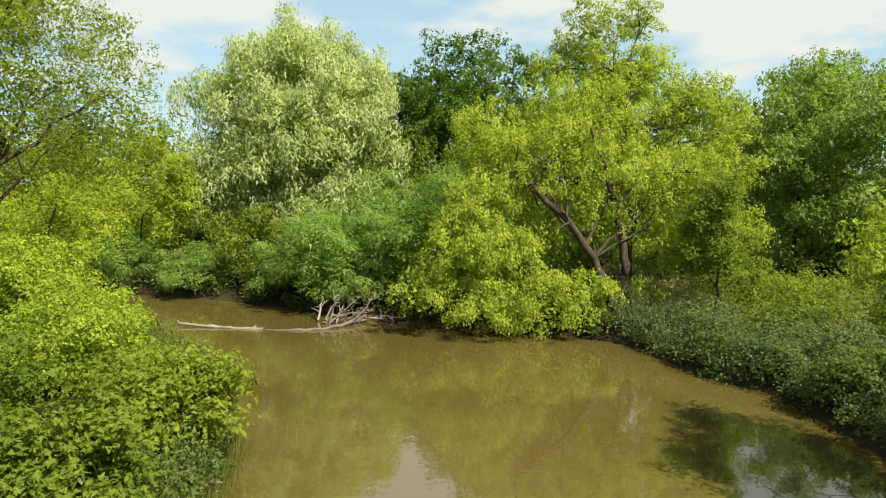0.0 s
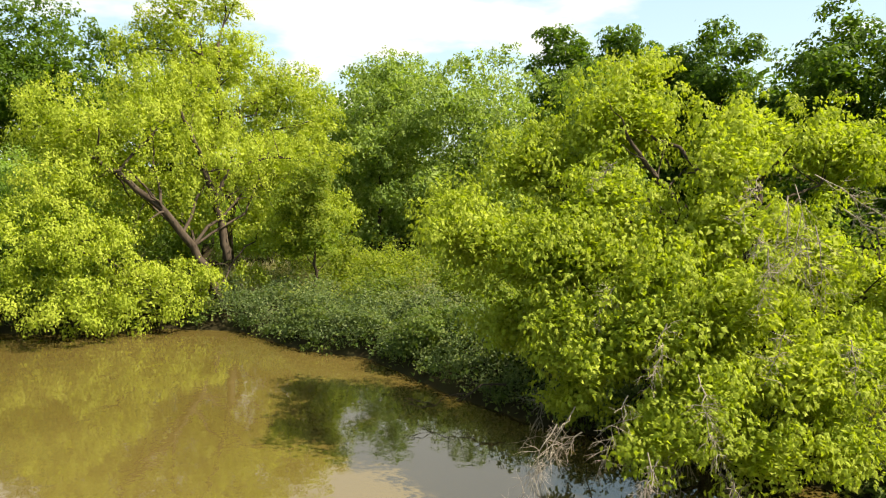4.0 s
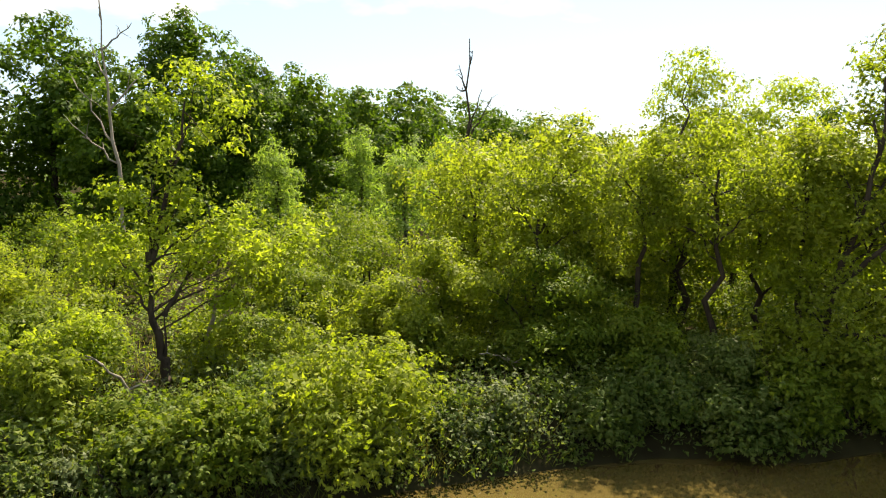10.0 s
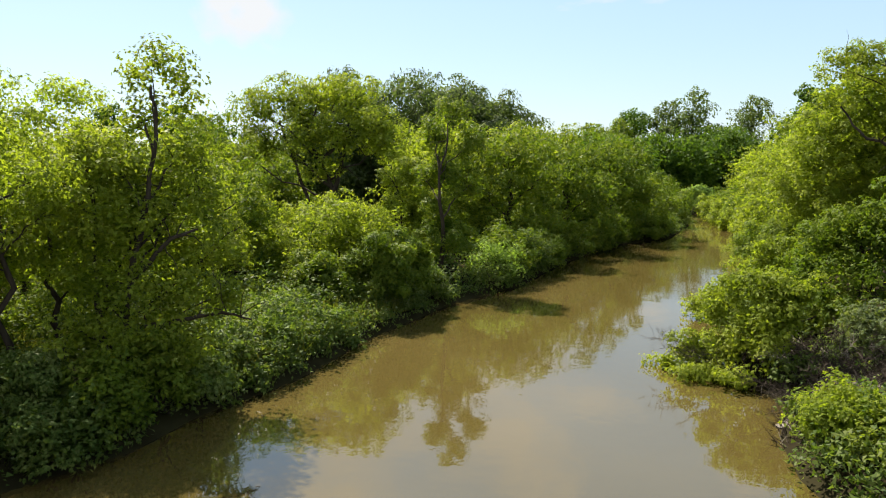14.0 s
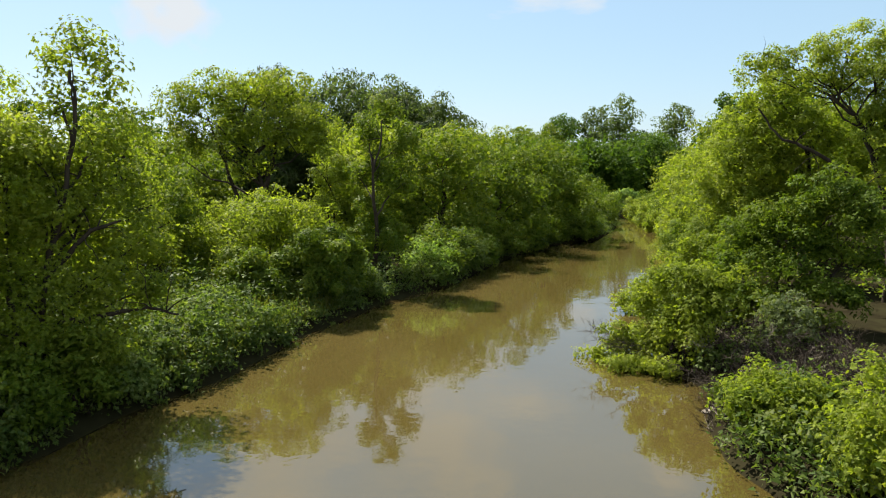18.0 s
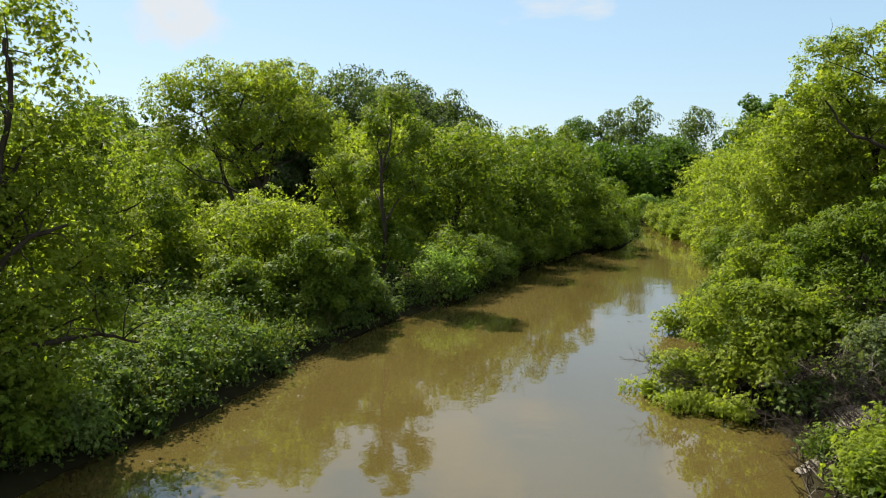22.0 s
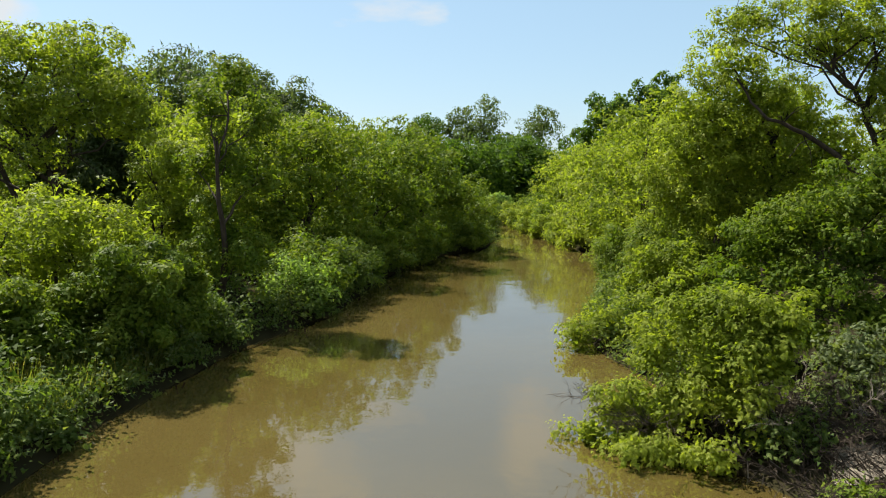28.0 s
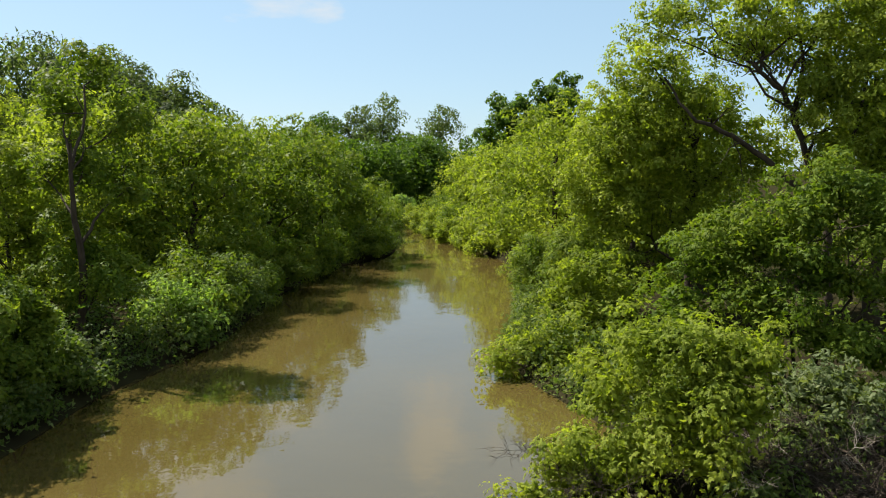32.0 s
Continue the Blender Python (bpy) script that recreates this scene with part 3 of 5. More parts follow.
# the brighter leaf here adds to the light on the crown's front
tree("leaning_box_elder", "large box elder leaning over the river with drooping leafy boughs", E_TAG, 9.6, 34.6, 11.0, 5.6, 0.0, SPRAWL, 145000, 0.150, lean=(-3.0, 0.5), thick=0.24, limbs=12, droop=0.8, hang=0.35, ragged=0.8, pad=0.42, core=0.05, bones=[(0.30, [(-0.9, -0.4, -0.5), (-1.6, -0.1, 1.9), (-3.2, 0.3, 4.5), (-4.9, 0.6, 6.2), (-6.3, 0.9, 7.3)]),
            (0.24, [(-0.4, 0.8, 2.1), (-0.6, 1.0, 4.1), (-1.2, 1.4, 7.0), (-2.1, 1.8, 9.6)]),
            (0.12, [(-0.5, 1.2, 5.6), (0.2, 1.3, 6.7), (2.3, 1.1, 7.2), (3.7, 1.0, 7.0)])],
     lobes=[(-10.6, -0.4, 1.3, 1.7, 1.3), (-8.3, 0.2, 3.7, 2.5, 2.0), (-7.3, -0.7, 1.0, 2.2, 1.6), (-4.8, -0.9, 1.0, 2.2, 1.6), (-5.6, 2.2, 7.0, 2.8, 2.0), (-6.4, -0.6, 3.4, 1.7, 1.3),
            (-7.0, 2.7, 9.1, 2.5, 2.0), (-3.4, 2.3, 8.5, 2.8, 2.1), (-2.4, 2.2, 5.0, 2.3, 1.8), (-2.9, -0.7, 1.0, 1.5, 1.3), (-1.9, -1.0, 1.3, 1.0, 0.9), (-7.8, 1.2, 6.0, 1.9, 1.5), (-4.6, 1.9, 4.2, 1.5, 1.2), (0.5, 0.2, 1.2, 1.0, 0.8), (0.3, 2.8, 7.0, 3.0, 2.2),
            (2.7, 2.5, 6.4, 2.6, 2.0), (1.8, 1.3, 3.5, 2.2, 1.6), (5.2, 3.4, 7.3, 2.2, 1.6), (-3.5, 3.5, 10.7, 2.0, 1.5), (-0.6, 4.2, 10.4, 2.6, 2.1),
            (5.0, 1.1, 4.0, 1.7, 1.3)])
tree("box_elder", "tall open-topped box elder with a dark ivy-clad trunk", E_TAG, 10.4, 39.6, 16.8, 4.4, 5.0, SPRAWL, 46000, 0.165, thick=0.27, limbs=9, ragged=0.6,
     lobes=[(-1.4, 3.8, 15.3, 2.4, 1.8), (1.3, 3.6, 15.9, 1.9, 1.4), (-0.7, 2.4, 12.4, 2.7, 2.0), (2.0, 3.2, 12.8, 2.1, 1.5), (-3.2, 3.7, 13.2, 2.1, 1.5),
            (2.6, 1.9, 10.0, 2.3, 1.8), (-0.7, 2.1, 9.1, 2.3, 1.8), (3.9, 0.8, 10.8, 2.2, 1.7), (5.4, 0.4, 9.0, 1.9, 1.5), (0.9, 0.6, 12.2, 1.9, 1.5), (2.0, 0.3, 7.8, 1.8, 1.4)])
tree("oak", "dark green oak standing behind the willow scrub", "oak", 2.6, 62.0, 20.4, 7.0, 4.0, OAK, 34000, 0.30, masses=18)
tree("oak", "dark green oak standing behind the willow scrub", "oak", 11.5, 63.0, 18.5, 6.4, 4.0, OAK, 26000, 0.30, masses=16)
for bx, by, bh, br in ((5.6, 45.5, 6.2, 3.8), (10.2, 46.5, 5.6, 3.4), (15.5, 44, 5.0, 3.2)):
    bush("sallow", "dense grey-green sallow behind the leaning box elder", "sallow", bx, by, bh, br, SALLOW, 14000, 0.21, wide=0.2, group="sallows behind the box elder")
for bx, by, bh, br in ((-3.0, 57, 11.5, 4.4), (3.6, 53.5, 10.0, 3.8)):
    tree("maple", "rounded mid-green maple behind the sallows", "maple", bx, by, bh, br, 0.6, ELDER_GREEN, 15000, 0.24, "dome", masses=14, group="maples behind the sallows")
tree("oak", "dark green oak between the willow and the scrub", "oak", -4.6, 66.0, 17.0, 6.0, 3.0, OAK, 22000, 0.32, masses=15)
tree("ash_sapling", "small dense green tree with a thin bare trunk in the clearing", "tree", 13.0, 33.2, 7.4, 2.3, 1.1, ELDER_GREEN, 17000, 0.15, "column", thick=0.10)
for bx, by, bh, br in ((24.5, 49, 15.6, 5.2), (29.5, 44.0, 15.2, 5.0), (20.0, 57, 15.4, 5.2), (28.7, 53, 16.4, 5.0), (36.5, 51, 17.4, 5.4), (33, 60, 17, 5.5), (41, 43, 15.5, 5.0)):
    tree("willow_tree", "soft mid-green willow in the wood behind the clearing", "willow", bx, by, bh, br, 0.0, WILLOW, 26000, 0.27, "dome", wide=0.24, thick=0.16, droop=0.7, hang=0.4, masses=16, group="willows behind the clearing")

# ---- east: the great sprawling tree, the meadow and the oak wood ----
front_boughs = [(-5.6, 1.6, 4.5, 1.4, 1.1), (-4.8, 0.6, 4.8, 1.4, 1.1), (-5.9, 3.0, 5.0, 1.4, 1.1), (-5.6, 0.2, 3.3, 1.3, 1.0), (-4.4, -1.2, 4.3, 1.3, 1.0), (-6.4, 3.9, 5.2, 1.1, 0.9), (-6.0, -1.0, 2.7, 1.2, 0.9), (-0.6, 2.7, 9.4, 0.9, 0.7), (-2.8, -1.8, 3.7, 1.3, 1.0), (-2.5, -1.6, 5.5, 1.3, 1.0), (-2.0, -1.3, 6.9, 1.2, 0.9), (-3.6, 1.2, 6.0, 1.5, 1.1), (-1.0, -3.2, 1.6, 1.2, 0.9), (-5.0, -1.7, 3.4, 1.4, 1.0), (-4.5, -2.8, 2.2, 1.3, 1.0), (-2.9, -3.6, 2.5, 1.3, 1.0), (-5.6, -2.8, 1.5, 1.1, 0.8), (-4.0, -3.8, 1.1, 1.1, 0.8), (-2.5, -4.6, 1.2, 1.0, 0.8), (-1.8, -4.2, 2.8, 1.2, 0.9), (-3.4, -2.6, 4.0, 1.3, 1.0)]
tree("sprawling_box_elder", "broad yellow-green box elder sprawling over the bank into the water", E_TAG, 16.6, 11.6, 11.0, 6.4, 0.0, SPRAWL, 410000, 0.088, wide=0.235, thick=0.24, limbs=14, droop=0.9, ragged=0.6, pad=0.36, core=0.15, bones=[(0.22, [(-1.7, -0.7, 0.5), (-1.3, -0.7, 2.4), (-0.9, -1.0, 3.4), (-0.7, -1.0, 4.9), (-0.5, -1.0, 6.4), (-0.5, -0.8, 6.9)]),
            (0.13, [(-1.7, -1.0, 2.9), (-1.2, -1.5, 3.0), (-0.6, -2.2, 2.9), (0.1, -3.1, 2.7)]),
            (0.13, [(-1.2, -0.0, 4.6), (-1.5, 0.5, 5.6), (-1.9, 1.2, 6.5), (-2.4, 1.9, 7.7)]),
            (0.10, [(-2.1, -1.4, 2.2), (-2.6, -0.9, 1.7), (-3.1, -0.4, 1.5), (-3.8, 0.5, 1.9)]),
            (0.09, [(-1.3, -1.2, 4.0), (-1.7, -0.6, 4.7), (-2.4, 0.2, 4.9)])],
     lobes=[(-1.4, 2.7, 8.1, 2.1, 1.6), (-3.1, 4.5, 6.8, 1.9, 1.4), (0.6, 0.3, 7.5, 1.9, 1.4), (3.0, -1.0, 7.1, 1.8, 1.4), (-5.1, 4.8, 4.8, 1.7, 1.3),
            (-3.6, 2.4, 4.6, 1.9, 1.4), (-1.9, 0.4, 4.9, 1.9, 1.4), (-0.1, -1.8, 4.6, 1.8, 1.3), (1.0, -3.9, 4.0, 1.6, 1.2), (-5.4, 2.6, 2.7, 1.4, 1.0),
            (-4.3, 0.4, 2.3, 1.6, 1.2), (-2.7, -1.5, 2.1, 1.5, 1.1), (-0.8, -2.8, 2.8, 1.4, 1.0), (-5.0, 0.7, 1.2, 1.1, 0.8), (-4.1, -1.0, 0.5, 1.2, 0.9),
            (-2.8, -2.6, 0.5, 1.1, 0.8), (-1.4, -3.6, 0.7, 0.9, 0.7), (-4.7, 6.9, 5.5, 1.3, 1.0), (2.3, -4.7, 3.5, 1.1, 0.8)] + front_boughs)
for bx, by, bh, br in ((51, 58.5, 21.5, 5.0), (55.5, 54.5, 21.5, 5.0), (57, 43, 19.8, 5.8), (61, 33, 19.8, 5.8), (63, 24.5, 19.4, 5.6), (64, 16.5, 19.8, 7.0), (70, 7.2, 20.4, 6.4), (69, -4, 21.0, 6.4), (62, 1.5, 15, 5.0),
                       (79, -15, 18, 6.8), (74, 22, 19, 6), (48, 49, 16, 5), (54, 47, 17.5, 5.5), (75, -9, 18, 6)):
    tree("oak", "dark green oak at the edge of the wood behind the meadow", "oak", bx, by, bh, br, 0.2, OAK, 27000, 0.37, "dome", masses=18, pad=1.0, wide=0.5, group="oaks behind the meadow")
for bx, by, bh, br in ((100, -33, 19.5, 8), (92, -24, 18, 7), (112, -44, 19, 8), (135, -68, 19, 11), (122, -56, 19, 9)):
    tree("oak", "distant dark oak along the skyline", "oak", bx, by, bh, br, 1.0, OAK, 12000, 0.60, "dome", masses=14, limbs=3, wide=0.5, pad=1.3, group="distant oaks")
# leaf tone follows the light: lighter on sunlit bushes, darker on shaded ones
for bx, by, bh, br, bm in ((40.5, 13.8, 6.0, 3.6, ELDER_LIT), (33, 11.5, 4.2, 3.2, ELDER_LIT), (34.3, 5.3, 3.8, 2.6, ELDER), (37, -6.5, 5.2, 3.6, ELDER_GREEN), (29, 8.5, 3.0, 2.2, ELDER_GREEN), (26, 10.5, 3.0, 2.0, ELDER), (29, 3.4, 2.2, 1.8, ELDER_GREEN),
                           (43, -11, 5.2, 3.6, ELDER_GREEN), (46, 5, 4.4, 3.6, ELDER_GREEN), (38, 1.5, 4.2, 2.8, ELDER), (29.5, -6.0, 2.8, 2.0, ELDER_GREEN), (33, -9.5, 4.6, 2.8, ELDER_GREEN), (45, 16, 4.6, 3.4, SALLOW),
                           (22, 13.5, 3.4, 2.2, ELDER), (24, 17, 3.0, 2.2, ELDER_GREEN), (22, 8.4, 2.0, 1.3, ELDER_GREEN),
                           (25.4, 13.4, 3.6, 2.3, ELDER), (24.6, 5.2, 2.6, 1.7, ELDER_GREEN), (20.9, 4.4, 2.0, 1.1, ELDER_GREEN), (26.5, -4.0, 1.5, 1.2, ELDER_GREEN)):
    bush("maple_bush", "rounded yellow-green maple bush in the overgrown meadow", "bush", bx, by, bh, br, bm, 24000 if bh > 5.5 else 15000 if bx < 36 else 9000, 0.135 if bx < 36 else 0.17, group="bushes in the meadow")
tree("box_elder", "open yellow-green box elder with a split brown trunk in the meadow", E_TAG, 23.8, -0.7, 10.4, 2.4, 3.0, ELDER_LIT, 26000, 0.125, thick=0.12, limbs=9, ragged=0.7, pad=0.34,
     bones=[(0.21, [(-0.1, 0.0, 0.0), (0.0, 0.1, 1.4), (0.1, 0.3, 2.6), (0.2, 0.4, 4.4)]),
            (0.08, [(0.0, 0.0, 2.4), (0.1, -0.6, 3.4), (0.2, -1.3, 4.4)]),
            (0.09, [(0.1, 0.3, 4.0), (0.3, -0.2, 6.0), (0.5, -0.7, 7.6), (0.6, -0.9, 9.0)])],
     lobes=[(0.3, 0.0, 7.1, 0.8, 0.6), (0.3, -0.7, 6.0, 1.0, 0.8), (0.3, 0.8, 6.0, 0.7, 0.6), (0.3, 1.3, 6.3, 0.6, 0.4), (0.1, -1.8, 5.2, 1.0, 0.8), (0.1, 0.0, 5.1, 1.0, 0.8),
            (0.1, 1.3, 4.9, 0.7, 0.6), (0.1, -1.0, 4.2, 1.0, 0.8), (-0.0, -2.6, 4.2, 1.0, 0.8), (-0.0, 0.4, 3.6, 0.7, 0.6), (-0.4, -1.8, 2.9, 0.8, 0.6), (1.5, -4.6, 4.7, 1.0, 0.8), (0.7, -3.8, 4.1, 0.9, 0.8), (0.2, 2.1, 5.2, 0.7, 0.6), (0.1, 1.8, 4.2, 0.8, 0.6),
            (1.4, -1.3, 9.9, 0.9, 0.6), (1.3, -0.5, 9.0, 0.8, 0.6), (1.3, -2.3, 9.0, 0.8, 0.6), (1.2, -1.5, 8.1, 0.8, 0.6), (1.2, -0.3, 7.8, 0.6, 0.5), (1.1, -2.4, 7.8, 0.6, 0.5)])
tree("box_elder", "slanting pale-stemmed box elder beside a thicker trunk", E_TAG, 24.9, -1.8, 5.4, 1.6, 1.6, ELDER, 9000, 0.125, thick=0.12, limbs=5, ragged=0.7, pad=0.34, bark=PALEBARK,
     bones=[(0.13, [(0.0, 0.0, 0.0), (0.1, -0.2, 1.2), (0.1, -0.5, 2.4), (0.2, -0.6, 3.4)])],
     lobes=[(0.1, -0.8, 4.6, 0.9, 0.7), (0.2, 0.0, 3.8, 0.8, 0.6), (0.2, -1.6, 3.8, 1.0, 0.8), (0.0, -2.2, 3.0, 0.9, 0.7), (0.1, -0.9, 2.9, 0.8, 0.6)])
dead_tree("dead_tree", "bare grey dead tree with forked branches before the oaks", 49.0, 1.3, 17.4, PALEBARK,
          [(8.0, 0.5, 2.6, 12.2), (9.5, 0.2, -1.6, 13.0), (11.0, 0.4, 1.5, 14.6), (6.5, 0.0, 3.0, 9.8), (12.5, 0.3, -0.9, 15.6), (14.0, 0.3, 0.9, 16.4)], 0.17, (0.3, 0.9))
dead_tree("dead_treetop", "bare dark dead treetop above the yellow maple", 36.0, -16.2, 13.6, BARK,
          [(7.4, 0.0, -0.9, 11.0), (7.6, 0.05, -1.5, 10.6), (9.4, 0.0, 0.6, 11.0), (10.7, 0.0, 0.45, 12.2), (11.9, 0.1, -0.4, 13.0)], 0.15, (0.1, -0.2))
for bx, by, bh, br in ((58.8, -16.5, 9.4, 2.6), (50.5, -17.5, 8.4, 2.6), (55, -22, 8.5, 2.8), (62, -10, 9, 3)):
    tree("young_willow", "pale green young willow in front of the wood", "willow", bx, by, bh, br, 0.6, SALLOW, 8200, 0.252, "column", wide=0.18, group="young willows")
for bx, by, bh, br in ((33, -46, 9.5, 4.0), (40, -38, 9.5, 4.0), (29.2, -13.6, 8.6, 3.4), (25.4, -15.2, 9.4, 3.2), (24.4, -20.5, 9.4, 3.2), (20.6, -24.0, 7.8, 2.8), (35.5, -17.5, 9.0, 3.6), (30.5, -20, 8.6, 3.2), (36, -26, 8.2, 3.6), (28, -27, 8.0, 3.2)):
    tree("box_elder", "bushy yellow-green box elder behind the river bank", E_TAG, bx, by, bh, br, 0.6, ELDER, 20000 if bx < 30 and by > -26 else 13000, 0.185 if bx < 30 else 0.22, limbs=7, masses=16, core=0.03, ragged=0.5, group="box elders on the eastern bank")
bush("box_elder_bush", "bright box elder bush at the water's edge", "bush", 17.6, -5.0, 3.0, 2.4, ELDER, 30000, 0.110, masses=10)
bush("pale_bush", "small pale silver-leaved bush on the steep bank", "bush", 17.4, -9.2, 1.6, 0.9, PALE, 3600, 0.096)
# lighter leaf on the next two, in place of sun through their crowns
tree("box_elder", "tall box elder with a bare forked top near the water", E_TAG, 21.6, -18.6, 10.8, 3.0, 1.0, ELDER_LIT, 25000, 0.150, limbs=9, ragged=0.5, thick=0.16, core=0.03,
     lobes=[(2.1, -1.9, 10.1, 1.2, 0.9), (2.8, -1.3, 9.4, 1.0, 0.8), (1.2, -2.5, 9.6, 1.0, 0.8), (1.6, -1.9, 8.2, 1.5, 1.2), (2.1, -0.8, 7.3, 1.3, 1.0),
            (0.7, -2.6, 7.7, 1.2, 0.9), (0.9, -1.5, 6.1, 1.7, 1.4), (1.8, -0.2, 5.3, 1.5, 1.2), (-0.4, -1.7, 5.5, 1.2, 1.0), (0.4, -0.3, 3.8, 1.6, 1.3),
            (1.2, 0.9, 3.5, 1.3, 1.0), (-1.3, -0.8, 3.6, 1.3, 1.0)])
tree("box_elder", "narrow box elder between two taller trees", E_TAG, 19.2, -20.0, 9.8, 3.0, 0.8, ELDER_LIT, 20000, 0.145, limbs=7, ragged=0.5, thick=0.13, core=0.03,
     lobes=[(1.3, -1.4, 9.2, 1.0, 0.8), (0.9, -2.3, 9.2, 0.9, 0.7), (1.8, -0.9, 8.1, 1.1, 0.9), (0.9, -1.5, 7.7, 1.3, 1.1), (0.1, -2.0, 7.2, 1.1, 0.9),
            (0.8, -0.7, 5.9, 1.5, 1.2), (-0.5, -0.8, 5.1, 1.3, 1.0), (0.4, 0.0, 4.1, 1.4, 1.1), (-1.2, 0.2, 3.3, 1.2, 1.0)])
tree("leaning_box_elder", "dark leaning box elder with a thin leafy top by the river", E_TAG, 15.6, -18.6, 10.9, 3.0, 1.0, ELDER, 66000, 0.120, lean=(-0.6, -1.4), thick=0.16, limbs=14, ragged=0.5, pad=0.42,
     bones=[(0.14, [(-0.2, -0.2, 0.6), (0.1, -0.3, 2.9), (-0.3, -1.0, 5.5), (-0.5, -1.6, 8.2), (-0.3, -1.7, 9.6)]),
            (0.10, [(0.1, -0.3, 3.3), (-0.9, -1.3, 4.8), (-1.6, -1.9, 5.1)]),
            (0.09, [(-0.7, -0.2, 2.2), (-1.8, -1.0, 2.4), (-2.5, -1.5, 2.5), (-3.3, -2.0, 2.2)])],
     lobes=[(0.1, -2.7, 10.7, 0.9, 0.7), (0.6, -2.3, 10.0, 0.9, 0.7), (-0.4, -3.0, 10.0, 0.9, 0.7), (-0.6, -3.0, 9.0, 0.7, 0.6), (0.6, -2.1, 8.6, 1.1, 0.9),
            (-0.6, -2.8, 7.6, 1.4, 1.1), (0.2, -2.1, 6.6, 1.6, 1.3), (0.9, -1.0, 7.1, 1.2, 0.9), (-1.0, -3.5, 6.4, 1.2, 1.0), (-0.4, -2.2, 5.1, 1.6, 1.3),
            (0.1, -0.7, 5.2, 1.3, 1.1), (-1.6, -3.0, 4.4, 1.2, 1.0), (0.3, 0.3, 3.7, 1.3, 1.1), (-1.0, -1.1, 3.2, 1.5, 1.2), (-2.4, -2.1, 3.0, 1.1, 0.8),
            (-0.8, 0.5, 2.0, 1.3, 1.0), (-2.0, -1.0, 1.7, 1.0, 0.8), (0.5, 1.3, 2.4, 1.1, 0.9)])
tree("box_elder", "leafy box elder rising from the shaded bank", E_TAG, 22.8, -13.2, 7.6, 2.5, 0.6, ELDER, 18000, 0.145, limbs=7, masses=14, core=0.03, ragged=0.5)
# the bank's shade is partly put into the darker leaves
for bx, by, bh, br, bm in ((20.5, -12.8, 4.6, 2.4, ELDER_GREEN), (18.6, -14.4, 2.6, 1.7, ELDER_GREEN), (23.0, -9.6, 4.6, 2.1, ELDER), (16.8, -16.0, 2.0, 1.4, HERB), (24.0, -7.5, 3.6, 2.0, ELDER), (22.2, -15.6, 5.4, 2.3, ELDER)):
    bush("maple_bush", "green maple bush on the shaded bank", "bush", bx, by, bh, br, bm, 20000, 0.140, group="bushes on the shaded bank")

# dark leaf colours here deepen the shade over the water
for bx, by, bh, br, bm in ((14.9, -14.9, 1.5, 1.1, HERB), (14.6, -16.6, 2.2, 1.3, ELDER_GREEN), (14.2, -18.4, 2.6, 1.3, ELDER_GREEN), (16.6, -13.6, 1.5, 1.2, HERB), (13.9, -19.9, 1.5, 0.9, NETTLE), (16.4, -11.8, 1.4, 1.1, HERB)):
    bush("waterside_bush", "green bush with shade-darkened leaves hanging over the water", "bush", bx, by, bh, br, bm, 13000, 0.125, masses=9, group="bushes over the shaded water")
# extra trees, placed sunward of the bank to cast shade on it
for bx, by, bh, br in ((18.4, -17.2, 8.8, 2.5), (20.4, -15.8, 8.4, 2.3), (17.2, -19.6, 8.6, 2.2)):
    tree("box_elder", "leafy dark-stemmed box elder added to shade the steep bank", E_TAG, bx, by, bh, br, 3.6, ELDER, 13000, 0.150, limbs=8, masses=15, ragged=0.6, thick=0.13, core=0.02, group="box elders shading the bank")

for bx, by, bh, br, bm, n in ((17.5, -1.9, 2.1, 1.5, ELDER_GREEN, 17000), (17.7, -0.2, 1.5, 1.1, ELDER_GREEN, 10000), (18.9, -3.3, 1.9, 1.4, HERB, 12000), (17.3, -3.4, 1.3, 0.9, NETTLE, 6000), (19.6, -1.2, 1.3, 1.0, NETTLE, 6000),
                             (20.4, 5.8, 1.7, 1.2, ELDER, 9000), (21.8, 7.4, 2.3, 1.5, ELDER_GREEN, 11000), (19.0, 6.6, 1.2, 0.9, NETTLE, 5000), (22.8, 2.6, 2.0, 1.4, ELDER, 10000), (21.2, 2.8, 1.2, 0.9, ELDER_GREEN, 5000),
                             (24.6, 2.0, 2.6, 1.6, ELDER_LIT, 12000), (21.6, -3.4, 1.5, 1.1, NETTLE, 6000), (23.4, -4.4, 2.0, 1.3, ELDER, 9000), (18.6, 4.6, 0.9, 0.7, NETTLE, 3500)):
    bush("bank_bush", "small dense leafy bush on the sunny river bank", "bush", bx, by, bh, br, bm, n, 0.105, masses=9, ragged=0.6, pad=0.26, group="small bushes on the sunny bank")
tree("maple_sapling", "thin-stemmed maple sapling on the grassy bank", "maple", 19.9, 1.9, 2.7, 0.9, 1.0, ELDER, 6000, 0.115, thick=0.035, limbs=5, masses=8, pad=0.26)

